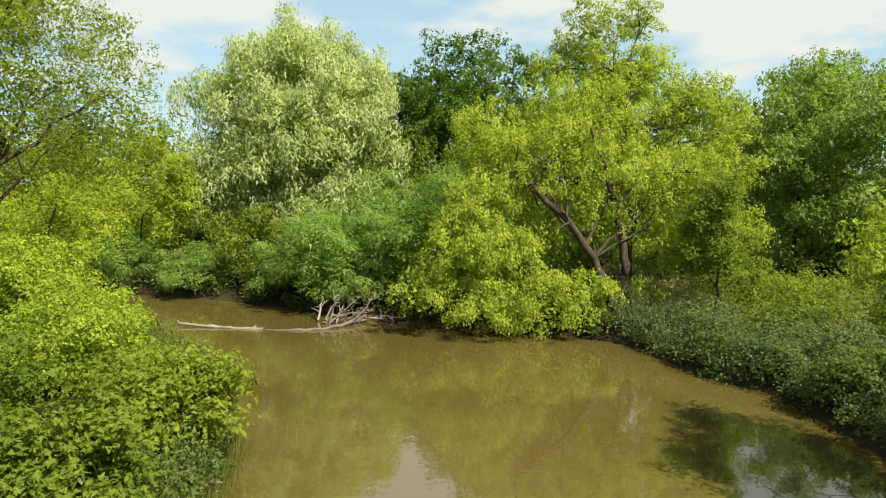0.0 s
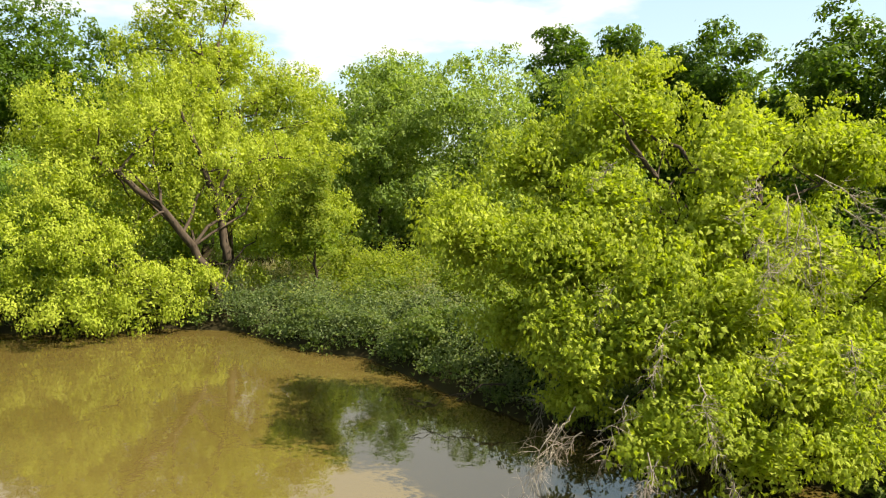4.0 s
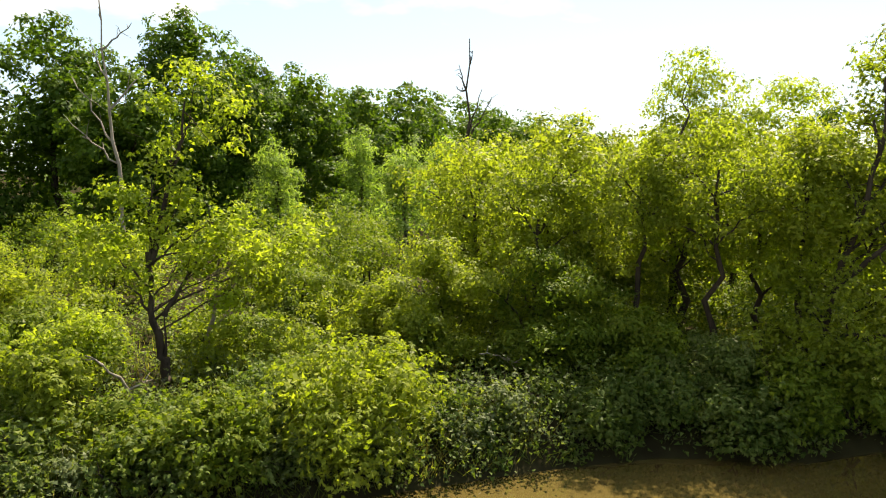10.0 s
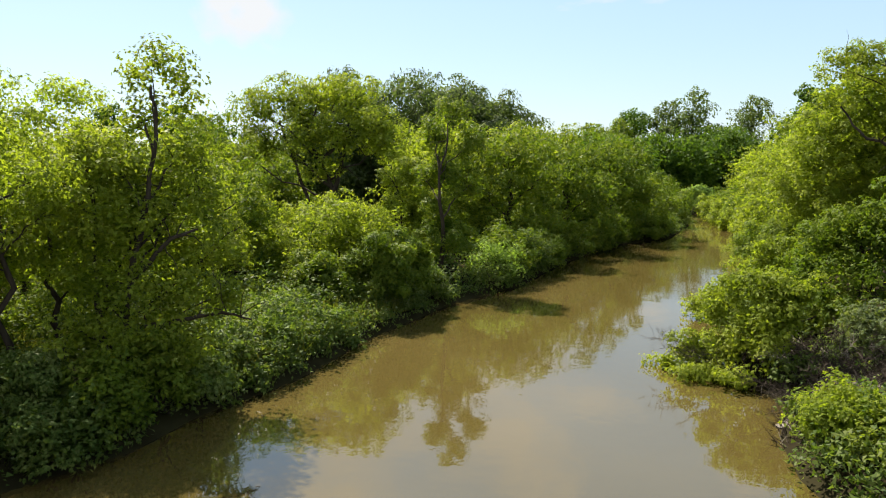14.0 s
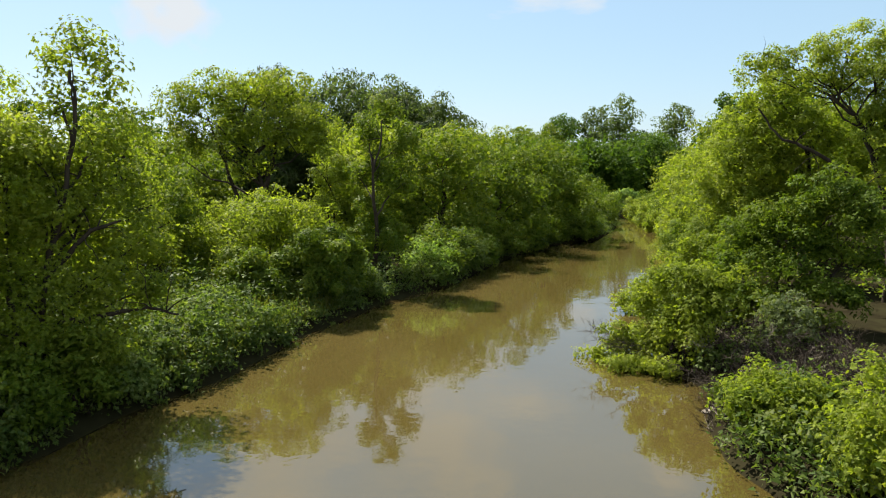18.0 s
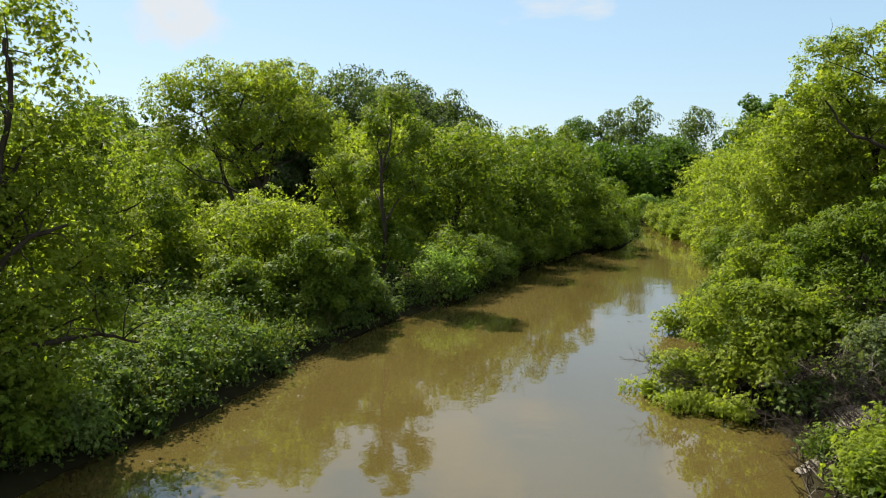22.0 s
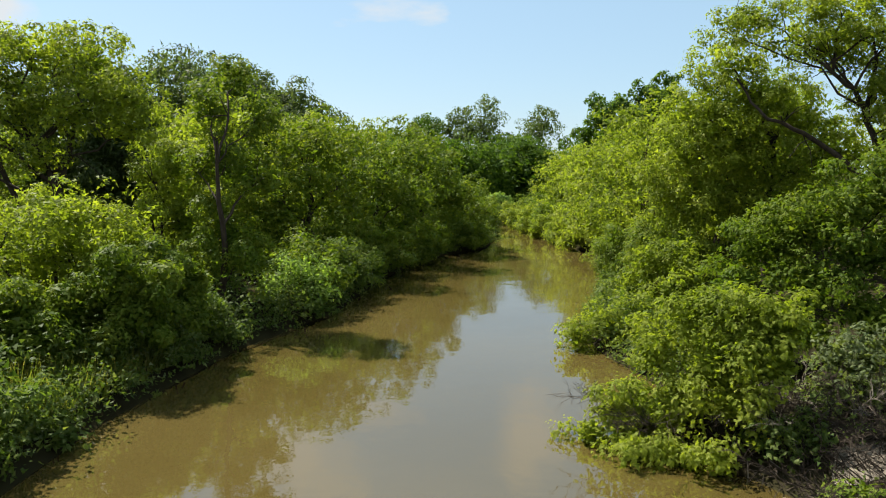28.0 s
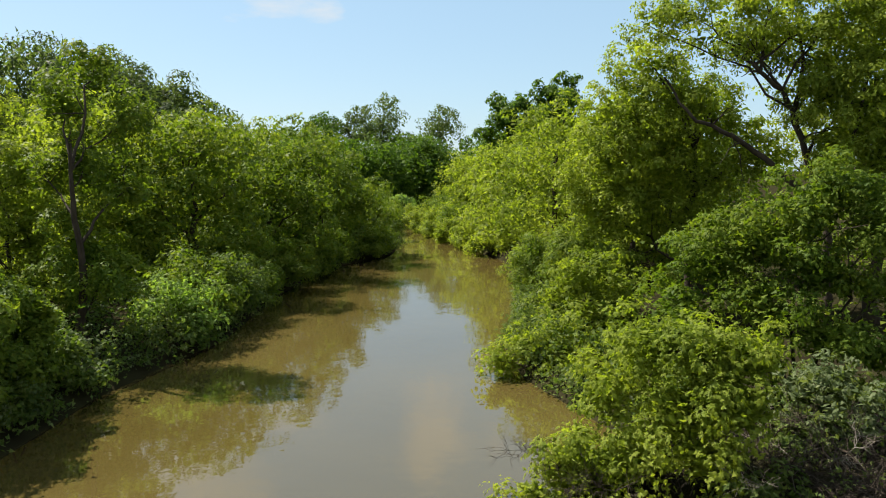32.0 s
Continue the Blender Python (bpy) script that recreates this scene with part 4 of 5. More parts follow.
# ---- south-east bank, downstream ----
tree("box_elder", "wide-crowned box elder with a forked dark trunk", E_TAG, 20.4, -45.2, 11.8, 3.0, 5.0, ELDER, 34000, 0.200, thick=0.28, limbs=10, ragged=0.35,
     bones=[(0.26, [(-0.2, -0.5, 0.9), (0.2, -1.0, 4.8), (1.5, -1.1, 7.3), (2.4, -1.1, 9.0)]),
            (0.18, [(0.2, -0.9, 4.4), (-0.4, -1.4, 7.1), (-0.7, -1.7, 9.3)]),
            (0.16, [(1.3, -0.4, 1.6), (2.3, -0.6, 5.0), (3.2, -0.8, 7.4), (4.1, -0.9, 9.5)])],
     lobes=[(5.9, -1.2, 10.3, 2.1, 1.6), (3.7, -1.7, 11.1, 2.1, 1.6), (1.4, -2.1, 11.3, 2.1, 1.6), (-1.2, -2.5, 11.1, 2.1, 1.6), (-3.1, -1.6, 9.1, 1.8, 1.5),
            (5.0, -0.0, 8.0, 1.8, 1.5), (2.0, -0.6, 8.6, 2.3, 1.8), (-0.9, -1.1, 8.4, 2.1, 1.6), (-3.2, -1.4, 7.7, 1.6, 1.3), (6.8, 0.4, 7.2, 1.4, 1.2),
            (0.8, -0.5, 6.1, 1.2, 1.0)])
for bx, by, bh, br in ((22.5, -75, 17.0, 7.8), (16.6, -77, 15.0, 6.6), (30, -72, 16.4, 7.0)):
    tree("willow_tree", "tall grey-green willow rising behind the maples", "willow", bx, by, bh, br, 1.0, GREYWILLOW, 52000, 0.36, "dome", wide=0.22, droop=0.5, hang=0.3, masses=22, ragged=0.2, pad=1.2, group="grey willows")
# the ELDER_GREEN ones carry the dark of the shaded bank in their leaves
for bx, by, bh, br, bm in ((15.2, -35.6, 5.8, 3.2, ELDER), (12.8, -33.4, 3.6, 2.0, ELDER_GREEN), (11.9, -35.8, 3.6, 1.8, ELDER_GREEN), (14.8, -31.6, 2.8, 1.8, ELDER_GREEN), (21.6, -37.8, 5.8, 3.2, ELDER), (14.6, -45.2, 7.4, 2.4, ELDER), (25.5, -34, 6.0, 3.2, ELDER), (18.0, -41, 5.0, 2.8, ELDER_GREEN), (27, -41, 6.8, 3.4, ELDER)):
    bush("maple_bush", "leafy young maple thicket behind the bank weeds", "bush", bx, by, bh, br, bm, 21000, 0.165, group="young maples downstream")
tree("box_elder", "slim upright box elder with a dark trunk by the water", E_TAG, 11.4, -40.4, 10.6, 3.0, 1.6, ELDER_GREEN, 18000, 0.175, thick=0.17, limbs=8, ragged=0.42,
     lobes=[(-0.2, -2.4, 9.9, 1.1, 0.9), (0.8, -2.1, 8.6, 1.2, 0.9), (-1.2, -2.4, 8.2, 1.2, 0.9), (0.1, -1.9, 6.6, 1.5, 1.2), (1.4, -1.7, 6.2, 1.0, 0.8),
            (-1.3, -2.0, 5.6, 1.2, 0.9), (0.2, -1.1, 3.9, 1.3, 1.1), (-0.9, -0.5, 2.4, 1.3, 1.0), (0.7, -0.3, 2.3, 1.0, 0.8)])
tree("box_elder", "tall shady box elder behind the nettle bank", E_TAG, 22.8, -33.6, 9.6, 3.4, 0.8, ELDER_GREEN, 26000, 0.165, limbs=8, masses=16)
bush("pale_bush", "pale silver-leaved bush at the back of the shaded clearing", "bush", 22.6, -39.4, 2.2, 1.5, PALE, 6500, 0.14, masses=8)
for bx, by, bh, br in ((13.6, -24.0, 1.7, 1.3), (14.6, -26.2, 1.8, 1.4), (13.0, -27.2, 1.6, 1.2), (15.4, -23.2, 1.6, 1.2), (15.0, -29.0, 1.5, 1.2), (16.8, -26.8, 1.5, 1.3), (14.4, -21.6, 1.5, 1.1)):
    bush("nettle_clump", "tall dense nettle bed on the sunny bank", "bush", bx, by, bh, br, NETTLE, 7000, 0.125, masses=7, stems=3, group="nettle beds downstream")
for bx, by, bh, br in ((68.7, -95, 16.5, 4.5), (62, -98, 15.5, 4.5), (76, -91, 16, 4.5), (103, -50, 16.6, 5.0), (101, -56, 15.4, 5.0), (99, -61.5, 15.2, 5.0), (96.5, -66, 12.8, 4.4), (109, -54, 16.4, 5.0)):
    tree("oak", "dark oak far off behind the eastern maples", "oak", bx, by, bh, br, 1.0, OAK, 5000, 0.55, masses=10, limbs=3, group="far oaks downstream")
bush("round_bush", "rounded light green bush overhanging the water", "bush", 8.6, -43.0, 2.6, 1.8, SALLOW, 9500, 0.126)
bush("round_bush", "grey-green bush overhanging the water", "bush", 7.2, -47.6, 2.9, 1.7, HERB, 8200, 0.133)
bush("round_bush", "low green bush overhanging the water", "bush", 10.8, -37.0, 1.9, 1.3, HERB, 6900, 0.118)
# ELDER_GREEN puts shade into the leaves of the waterside trees
for bx, by, bh, br, bb in ((9.8, -55, 9.8, 4.6, 0.4), (14.5, -53, 10.0, 4.0, 2.0), (6.2, -62, 10.2, 4.4, 0.2), (11, -66, 10.8, 4.6, 1.0), (18, -60, 11.0, 4.4, 1.0), (2.6, -70, 9.8, 3.8, 0.2), (8, -76, 10.6, 4.4, 0.8)):
    tree("box_elder", "rounded box elder crowding the outer bend of the river", E_TAG, bx, by, bh, br, bb, ELDER_GREEN if by in (-55, -62, -70) else ELDER, 17000, 0.27, "dome", limbs=6, masses=13, group="box elders on the bend")
# the darker leaf paints a shaded foot along the bend
for bx, by, bh, br in ((6.6, -50.6, 2.4, 1.6), (5.4, -55.5, 2.8, 1.8), (3.9, -60.5, 2.6, 1.8), (2.6, -65.0, 2.8, 1.8), (-0.4, -69.4, 2.4, 1.7)):
    bush("waterside_bush", "green bush with shade-toned leaves crowding the outer bend of the river", "bush", bx, by, bh, br, ELDER_GREEN, 9000, 0.20, group="bushes on the outer bend")
for bx, by, bh, br in ((-10.9, -70.0, 2.6, 1.8), (-10.5, -75.5, 2.4, 1.8), (-10.0, -80.5, 2.6, 1.8), (-9.6, -86.0, 2.4, 1.7), (-9.3, -92.0, 2.6, 1.9), (-9.5, -98.0, 2.8, 2.0), (-11.6, -103.5, 2.8, 2.2)):
    bush("waterside_bush", "light green bush hanging over the far western bank", "bush", bx, by, bh, br, ELDER, 6500, 0.24, group="bushes on the far western bank")
tree("overhanging_box_elder", "small box elder arching low over the water", E_TAG, 0.6, -75.2, 6.8, 3.3, 0.0, ELDER_GREEN, 15000, 0.222, "dome", lean=(-1.0, 1.0), limbs=7, masses=12)
for bx, by, bh, br, bm in ((1, -131, 15.5, 5, OAK), (-9.7, -141, 20.6, 5.2, GREYWILLOW), (-19.5, -140, 18.0, 6, GREYWILLOW), (-2, -122, 11, 5, OAK), (-14, -128, 12, 5, OAK), (8, -120, 13, 5.5, ELDER_GREEN), (-25, -128, 13, 5.5, OAK), (15, -108, 12, 5.5, ELDER_GREEN), (2, -104, 10, 5, ELDER_GREEN), (-8.6, -113, 2.6, 2.0, SALLOW), (-18, -112, 6, 4, ELDER_GREEN), (-4.5, -134, 17.0, 4.6, GREYWILLOW), (-13.5, -133, 13.0, 5.0, OAK), (4, -127, 13.5, 5, ELDER_GREEN)):
    tree("distant_tree", "hazy green tree closing the far end of the river", "tree", bx, by, bh, br, 0.4, bm, 11000, 0.46, "dome", masses=16, limbs=4, group="trees at the river's end")

for bx, by, bh, br in ((34, -62.5, 8.8, 4.2), (39.5, -68.5, 9.2, 4.4), (30.5, -56, 7.6, 3.6)):
    tree("maple", "green maple in the second row behind the river trees", "maple", bx, by, bh, br, 0.2, ELDER_GREEN, 14000, 0.27, "dome", masses=13, limbs=5, group="maples in the second row")

# ---- western bank, downstream ----
tree("box_elder", "old box elder with a long forked dark trunk by the river", E_TAG, -14.4, -36.2, 12.2, 3.0, 3.6, ELDER, 90000, 0.135, lean=(1.4, 0.8), thick=0.20, limbs=13, ragged=0.6, pad=0.40, core=0.04,
     bones=[(0.17, [(0.1, 0.0, 3.4), (0.5, -0.3, 5.4), (1.2, -0.7, 8.1), (2.2, -0.9, 9.3), (3.4, -1.2, 10.2)]),
            (0.12, [(0.8, -0.3, 5.1), (2.5, -0.7, 6.6), (3.9, -0.9, 7.4), (4.9, -1.1, 7.8), (5.8, -1.4, 9.2)]),
            (0.10, [(1.2, -0.7, 8.1), (0.8, -0.8, 9.6), (1.0, -1.0, 11.0)]),
            (0.11, [(-0.4, 0.5, 4.4), (-0.1, 0.2, 6.1), (-0.7, 0.1, 7.7), (-1.1, -0.0, 9.7)])],
     lobes=[(3.8, -1.4, 11.0, 1.8, 1.4), (5.1, -1.6, 11.5, 0.9, 0.8), (1.9, -1.2, 11.6, 1.8, 1.4), (0.1, -0.8, 10.6, 2.1, 1.6), (-0.5, 0.2, 11.4, 1.8, 1.5),
            (0.7, -0.7, 8.7, 1.4, 1.1), (-0.2, 0.5, 8.0, 2.0, 1.6), (2.0, -2.1, 10.3, 1.1, 0.9), (-0.7, 0.8, 6.1, 1.8, 1.5), (-0.2, -0.3, 6.3, 1.3, 1.0),
            (5.8, -2.7, 11.2, 1.0, 0.8), (-2.4, -0.5, 10.2, 2.4, 2.0), (-3.1, -0.0, 7.3, 2.4, 2.0)])
tree("box_elder", "spreading box elder with several dark stems", E_TAG, -12.4, -41.9, 11.4, 3.0, 2.2, ELDER, 56000, 0.160, thick=0.24, limbs=11, ragged=0.35,
     lobes=[(1.9, -0.7, 10.6, 1.7, 1.3), (0.7, -0.3, 9.3, 1.7, 1.3), (3.1, -0.6, 8.5, 1.9, 1.5), (1.4, -0.2, 7.3, 2.2, 1.8), (-0.8, -0.1, 8.5, 1.7, 1.3),
            (3.9, -0.5, 6.6, 1.9, 1.5), (2.2, -0.1, 5.3, 2.2, 1.8), (-0.8, 0.2, 6.1, 1.8, 1.4), (-2.5, 0.4, 6.8, 1.7, 1.3), (0.5, 0.2, 4.3, 1.5, 1.2),
            (3.7, -0.2, 4.3, 1.7, 1.3), (4.8, -1.4, 5.0, 1.2, 1.0)])
tree("box_elder", "spreading box elder with a bare twiggy top", E_TAG, -17.5, -37.5, 13.2, 4.8, 4.0, ELDER, 24600, 0.195, "umbrella", thick=0.24, limbs=10, masses=18, ragged=0.6, core=0.03)
for bx, by, bh, br, bb in ((-11.8, -57.5, 11.2, 4.8, 0.8), (-16.5, -52, 12, 4.8, 2), (-14.8, -65, 10.4, 4.6, 0.6), (-20, -60, 12, 5, 2), (-13, -49, 9.6, 3.6, 0.6)):
    tree("box_elder", "leaning box elder on the western bank downstream", E_TAG, bx, by, bh, br, bb, ELDER_GREEN if by in (-65, -52) else ELDER, 18000, 0.24, "dome", limbs=8, masses=15, ragged=0.5, group="box elders on the western bank")
for bx, by, bh, br in ((-14.6, -71, 9.4, 4.2), (-15.4, -80, 9.0, 4.2), (-14.6, -90, 8.6, 4.2), (-21, -76, 10, 5)):
    tree("box_elder", "pale box elder leaning over the far reach", E_TAG, bx, by, bh, br, 0.0, ELDER, 12300, 0.281, "dome", lean=(1.0, 0.4), limbs=5, masses=12, group="box elders on the far reach")
for bx, by, bh in ((-25.1, -112, 19.4), (-31, -110.3, 20.4)):
    tree("oak", "tall dark oak standing above the western wood", "oak", bx, by, bh, 4.8, 5.0, OAK, 15000, 0.42, masses=15, wide=0.5, pad=0.9, group="oaks above the western wood")
bush("maple_bush", "bright green young maple over the western bank", "bush", -8.4, -42.5, 3.5, 2.5, ELDER_GREEN, 30000, 0.140, stems=6, base=0.5,
     lobes=[(0.8, -0.5, 2.5, 1.5, 1.2), (2.0, -1.7, 2.8, 1.1, 0.9), (-0.3, 0.7, 2.3, 1.5, 1.2), (1.0, 1.6, 1.2, 1.3, 1.1), (2.5, -1.7, 2.0, 1.0, 0.8),
            (2.0, 1.0, 1.4, 1.2, 1.0)])
bush("maple_bush", "tall leafy maple bush on the western bank", "bush", -8.6, -30.4, 3.5, 2.5, ELDER_GREEN, 80000, 0.100, stems=6, base=0.6,
     lobes=[(-1.8, -0.4, 5.9, 1.0, 0.8), (-0.7, -0.5, 5.4, 1.2, 1.0), (0.6, -0.6, 4.6, 1.2, 1.0), (1.2, -1.6, 3.9, 1.3, 1.0), (-2.2, 0.2, 4.9, 1.2, 0.9),
            (-0.6, 0.1, 3.9, 1.2, 1.0), (0.9, 0.0, 3.0, 1.1, 0.9), (2.2, -1.6, 2.7, 1.1, 0.9), (-2.3, 0.4, 3.3, 0.9, 0.7), (-0.3, 0.8, 2.2, 1.0, 0.8), (1.2, 0.6, 1.7, 0.8, 0.7), (-1.6, 1.0, 1.9, 0.9, 0.7), (1.9, -0.5, 1.9, 0.8, 0.6), (-0.7, 1.5, 1.0, 0.7, 0.5)])
spilling_boughs = [(-3.6, -2.6, 1.9, 0.9, 0.7), (0.2, 0.3, 3.2, 0.9, 0.7), (-0.7, 1.0, 3.1, 0.9, 0.7), (1.1, 0.2, 2.3, 0.8, 0.6), (-1.0, 1.8, 2.3, 0.8, 0.6), (0.0, 1.2, 2.1, 0.9, 0.7), (-1.5, 1.3, 3.2, 0.8, 0.6), (2.8, 0.4, 0.2, 0.6, 0.4), (1.9, 0.2, 0.7, 0.8, 0.6), (2.0, 1.4, 0.2, 0.6, 0.4), (1.1, 1.7, 0.2, 0.7, 0.5), (0.4, 2.5, 0.3, 0.6, 0.4), (0.8, 0.9, 1.1, 0.8, 0.6), (-0.2, 1.7, 1.3, 0.8, 0.6)]
bush("overhanging_bush", "leafy bush spilling over the water with bare lower twigs", "bush", -3.6, -28.2, 3.5, 2.5, ELDER, 110000, 0.095, stems=6, base=0.1,
     lobes=[(1.1, -0.5, 0.3, 0.8, 0.6), (0.2, -0.4, 0.6, 0.9, 0.7), (-1.0, -1.3, 0.8, 1.0, 0.8), (-0.8, 0.2, 0.4, 0.7, 0.6), (0.8, 0.5, -0.3, 0.7, 0.5),
            (-2.8, -2.7, 1.3, 1.0, 0.8), (-1.7, -3.3, 1.5, 0.9, 0.7), (1.7, -0.1, -0.0, 0.5, 0.4)] + spilling_boughs)
bush("overhanging_bush", "low leafy bush on a point over the water", "bush", -4.6, -36.4, 3.5, 2.5, ELDER, 30000, 0.130, stems=6, base=0.1,
     lobes=[(1.9, -0.4, 0.4, 0.8, 0.6), (0.8, -0.9, 0.9, 1.0, 0.8), (-0.1, 0.3, 1.0, 1.1, 0.9), (-0.7, 1.5, 0.2, 1.1, 0.8), (-1.2, -1.6, 1.1, 1.0, 0.8),
            (-1.5, 1.5, 1.2, 1.0, 0.8)])
bush("maple_bush", "bright green rounded maple bush behind the point", "bush", -6.6, -38.8, 3.6, 1.9, ELDER, 26000, 0.130, masses=10)
for bx, by, bh, br in ((-4.6, -25.8, 0.9, 0.8), (-6.9, -27.2, 1.0, 0.9), (-4.6, -22.9, 0.4, 0.5)):
    bush("straggly_bush", "thin straggly bush among bare branches on the western bank", "bush", bx, by, bh, br, HERB if by < -25 else ELDER_GREEN, 3600, 0.12, stems=6, masses=6, group="straggly bushes by the brush pile")
bush("pale_bush", "grey-leaved bush beside the brush on the western bank", "bush", -7.5, -27.7, 2.0, 1.2, PALE, 11000, 0.095, masses=10, pad=0.24)
bush("box_elder_bush", "bright box elder bush at the western water's edge", "bush", -5.3, -19.8, 1.5, 1.6, ELDER, 34000, 0.090, masses=14, ragged=0.9, pad=0.26)
bush("box_elder_bush", "bright box elder bush at the western water's edge", "bush", -6.6, -16.2, 3.0, 1.8, ELDER, 36000, 0.095, masses=14, ragged=0.9, pad=0.28)
bush("box_elder_bush", "green box elder bush on the western bank by the shallows", "bush", -7.6, 12.9, 2.7, 1.9, ELDER_GREEN, 40000, 0.105, masses=16, ragged=1.0, pad=0.32)
bush("box_elder_bush", "leafy box elder bush hanging over the western shallows", "bush", -7.6, 18.4, 2.5, 2.3, ELDER, 40000, 0.108, masses=18, ragged=1.0, pad=0.32)
# the next two have sunlight put into their leaf colour
bush("box_elder_bush", "leafy box elder bush hanging over the western shallows", "bush", -12.2, 23.0, 3.6, 2.7, ELDER_LIT, 34000, 0.135, masses=18, ragged=0.9, pad=0.36)
bush("box_elder_bush", "leafy box elder bush hanging over the western shallows", "bush", -18.2, 30.5, 4.8, 3.2, ELDER_LIT, 26000, 0.160, masses=11)
bush("box_elder_bush", "leafy box elder bush behind the western bank", "bush", -12.8, 16.0, 4.2, 3.4, ELDER_GREEN, 24000, 0.15, masses=11)

for bx, by, bh, br in ((-4.6, 40.6, 3.0, 2.6), (1.8, 38.6, 3.2, 2.6), (-9.5, 43.6, 3.6, 2.8), (-16.5, 46.6, 3.0, 2.6), (-22, 49.5, 3.4, 2.8)):
    bush("sallow", "low grey-green sallow at the water's edge", "sallow", bx, by, bh, br, SALLOW, 12000, 0.18, wide=0.2, group="sallows at the water's edge")
for bx, by, bh, br in ((-11.5, -84, 3.0, 2.4), (-11.8, -92, 3.2, 2.6), (-12, -100, 3.4, 2.8), (-3.5, -92, 3.2, 2.6), (-4.5, -100, 3.4, 2.8), (-3.0, -84, 3.2, 2.4), (-15.5, -107, 3.0, 2.6)):
    bush("waterside_bush", "light green bush along the far reach", "bush", bx, by, bh, br, ELDER_GREEN, 5500, 0.26, group="bushes along the far reach")

for bx, by, bh, br, bm in ((15.6, 33.4, 2.0, 1.7, ELDER), (17.2, 32.5, 2.1, 1.7, ELDER), (20.5, 31, 1.8, 1.6, PALE), (14.6, 29.0, 1.5, 1.3, HERB), (18.6, 27.5, 1.9, 1.5, ELDER_GREEN), (15.4, 25, 1.5, 1.3, PALE), (22.5, 35, 2.4, 1.9, ELDER), (13.6, 21.5, 1.4, 1.2, HERB),
                           (24.5, 28.5, 2.6, 2.0, ELDER_GREEN), (16.6, 21.8, 1.8, 1.4, ELDER_GREEN)):
    bush("clearing_bush", "low green bush in the weedy clearing by the bend", "bush", bx, by, bh, br, bm, 5200, 0.14, group="bushes in the clearing")

# ---- the fallen log in the bend ----
def log_along(label, at, points, thin, thick, stubs, wood):
    """A half-sunk log through the points, over its own place, with broken stubs (along, out x, y, z)."""
    p = np.array(points, float)
    u = np.linspace(0, len(p) - 1, 22)
    line = np.stack([np.interp(u, np.arange(len(p)), p[:, k]) for k in range(3)], 1)
    line[1:-1] = (line[:-2] + 2 * line[1:-1] + line[2:]) / 4 + rng.normal(0, 0.018, (20, 3))
    girth = np.linspace(thin, thick, 22) * rng.uniform(0.86, 1.14, 22)
    pieces = [tube(line, girth, 10)]
    for k, *way in stubs:
        c = line[int(k * 21)]
        pieces.append(tube(np.stack([c, c + np.array(way) * 0.5, c + np.array(way)]), np.array([0.6, 0.45, 0.25]) * thick, 7))
    ob = new("fallen_log", mesh_of("fallen_log", *joined(pieces), wood))
    ob.location = at
    return tagged(ob, label, "log", "logs in the bend")


log_along("long bleached tree trunk lying half sunk in the water", (-13.9, 36.7, 0.03), [(0, 0, 0.10), (1.4, -0.35, 0.04), (3.1, -0.75, -0.02), (4.7, -1.1, -0.03)], 0.07, 0.105,
          [(0.0, -0.18, 0.12, 0.14), (0.9, 0.2, 0.3, 0.14), (0.97, 0.3, -0.12, 0.12)], DRIFT)
log_along("curved grey log lying awash below the sallow", (-9.1, 35.6, 0.0), [(0, 0, -0.05), (1.6, -0.3, -0.01), (3.0, -0.2, 0.03), (4.1, 0.7, 0.12), (4.9, 1.8, 0.30)], 0.07, 0.12,
          [(0.6, -0.1, 0.3, 0.2), (0.85, 0.5, 0.2, 0.4)], WETWOOD)
for k in range(14):
    a, d, girth = rng.uniform(-1.3, 1.9), rng.uniform(1.0, 2.8), rng.uniform(0.035, 0.08)
    wood = DRIFT if k % 3 else PALEBARK
    line = bend((0, 0, 0), (d * math.cos(a), d * math.sin(a) * 0.5, rng.uniform(0.1, 1.9)), 8, 0.1)
    br = new("driftwood_branch", mesh_of("driftwood_branch", *tube(line, np.linspace(girth, girth * 0.3, 8), 7), wood))
    for _ in range(5):
        i = rng.integers(2, 7)
        tip = line[i] + unit(rng.normal(0, 1, 3) + unit(line[i + 1] - line[i]) * 0.9) * d * rng.uniform(0.18, 0.4)
        part("twig", mesh_of("twig", *tube(bend(line[i], tip, 5, 0.05), np.linspace(girth * 0.45, girth * 0.12, 5), 5), wood), br)
    br.location = (-6.0 + rng.uniform(-0.9, 2.2), 37.0 + rng.uniform(-0.4, 1.2), 0.06)
    tagged(br, "bare bleached branch in the driftwood pile", "branch", "driftwood by the log")

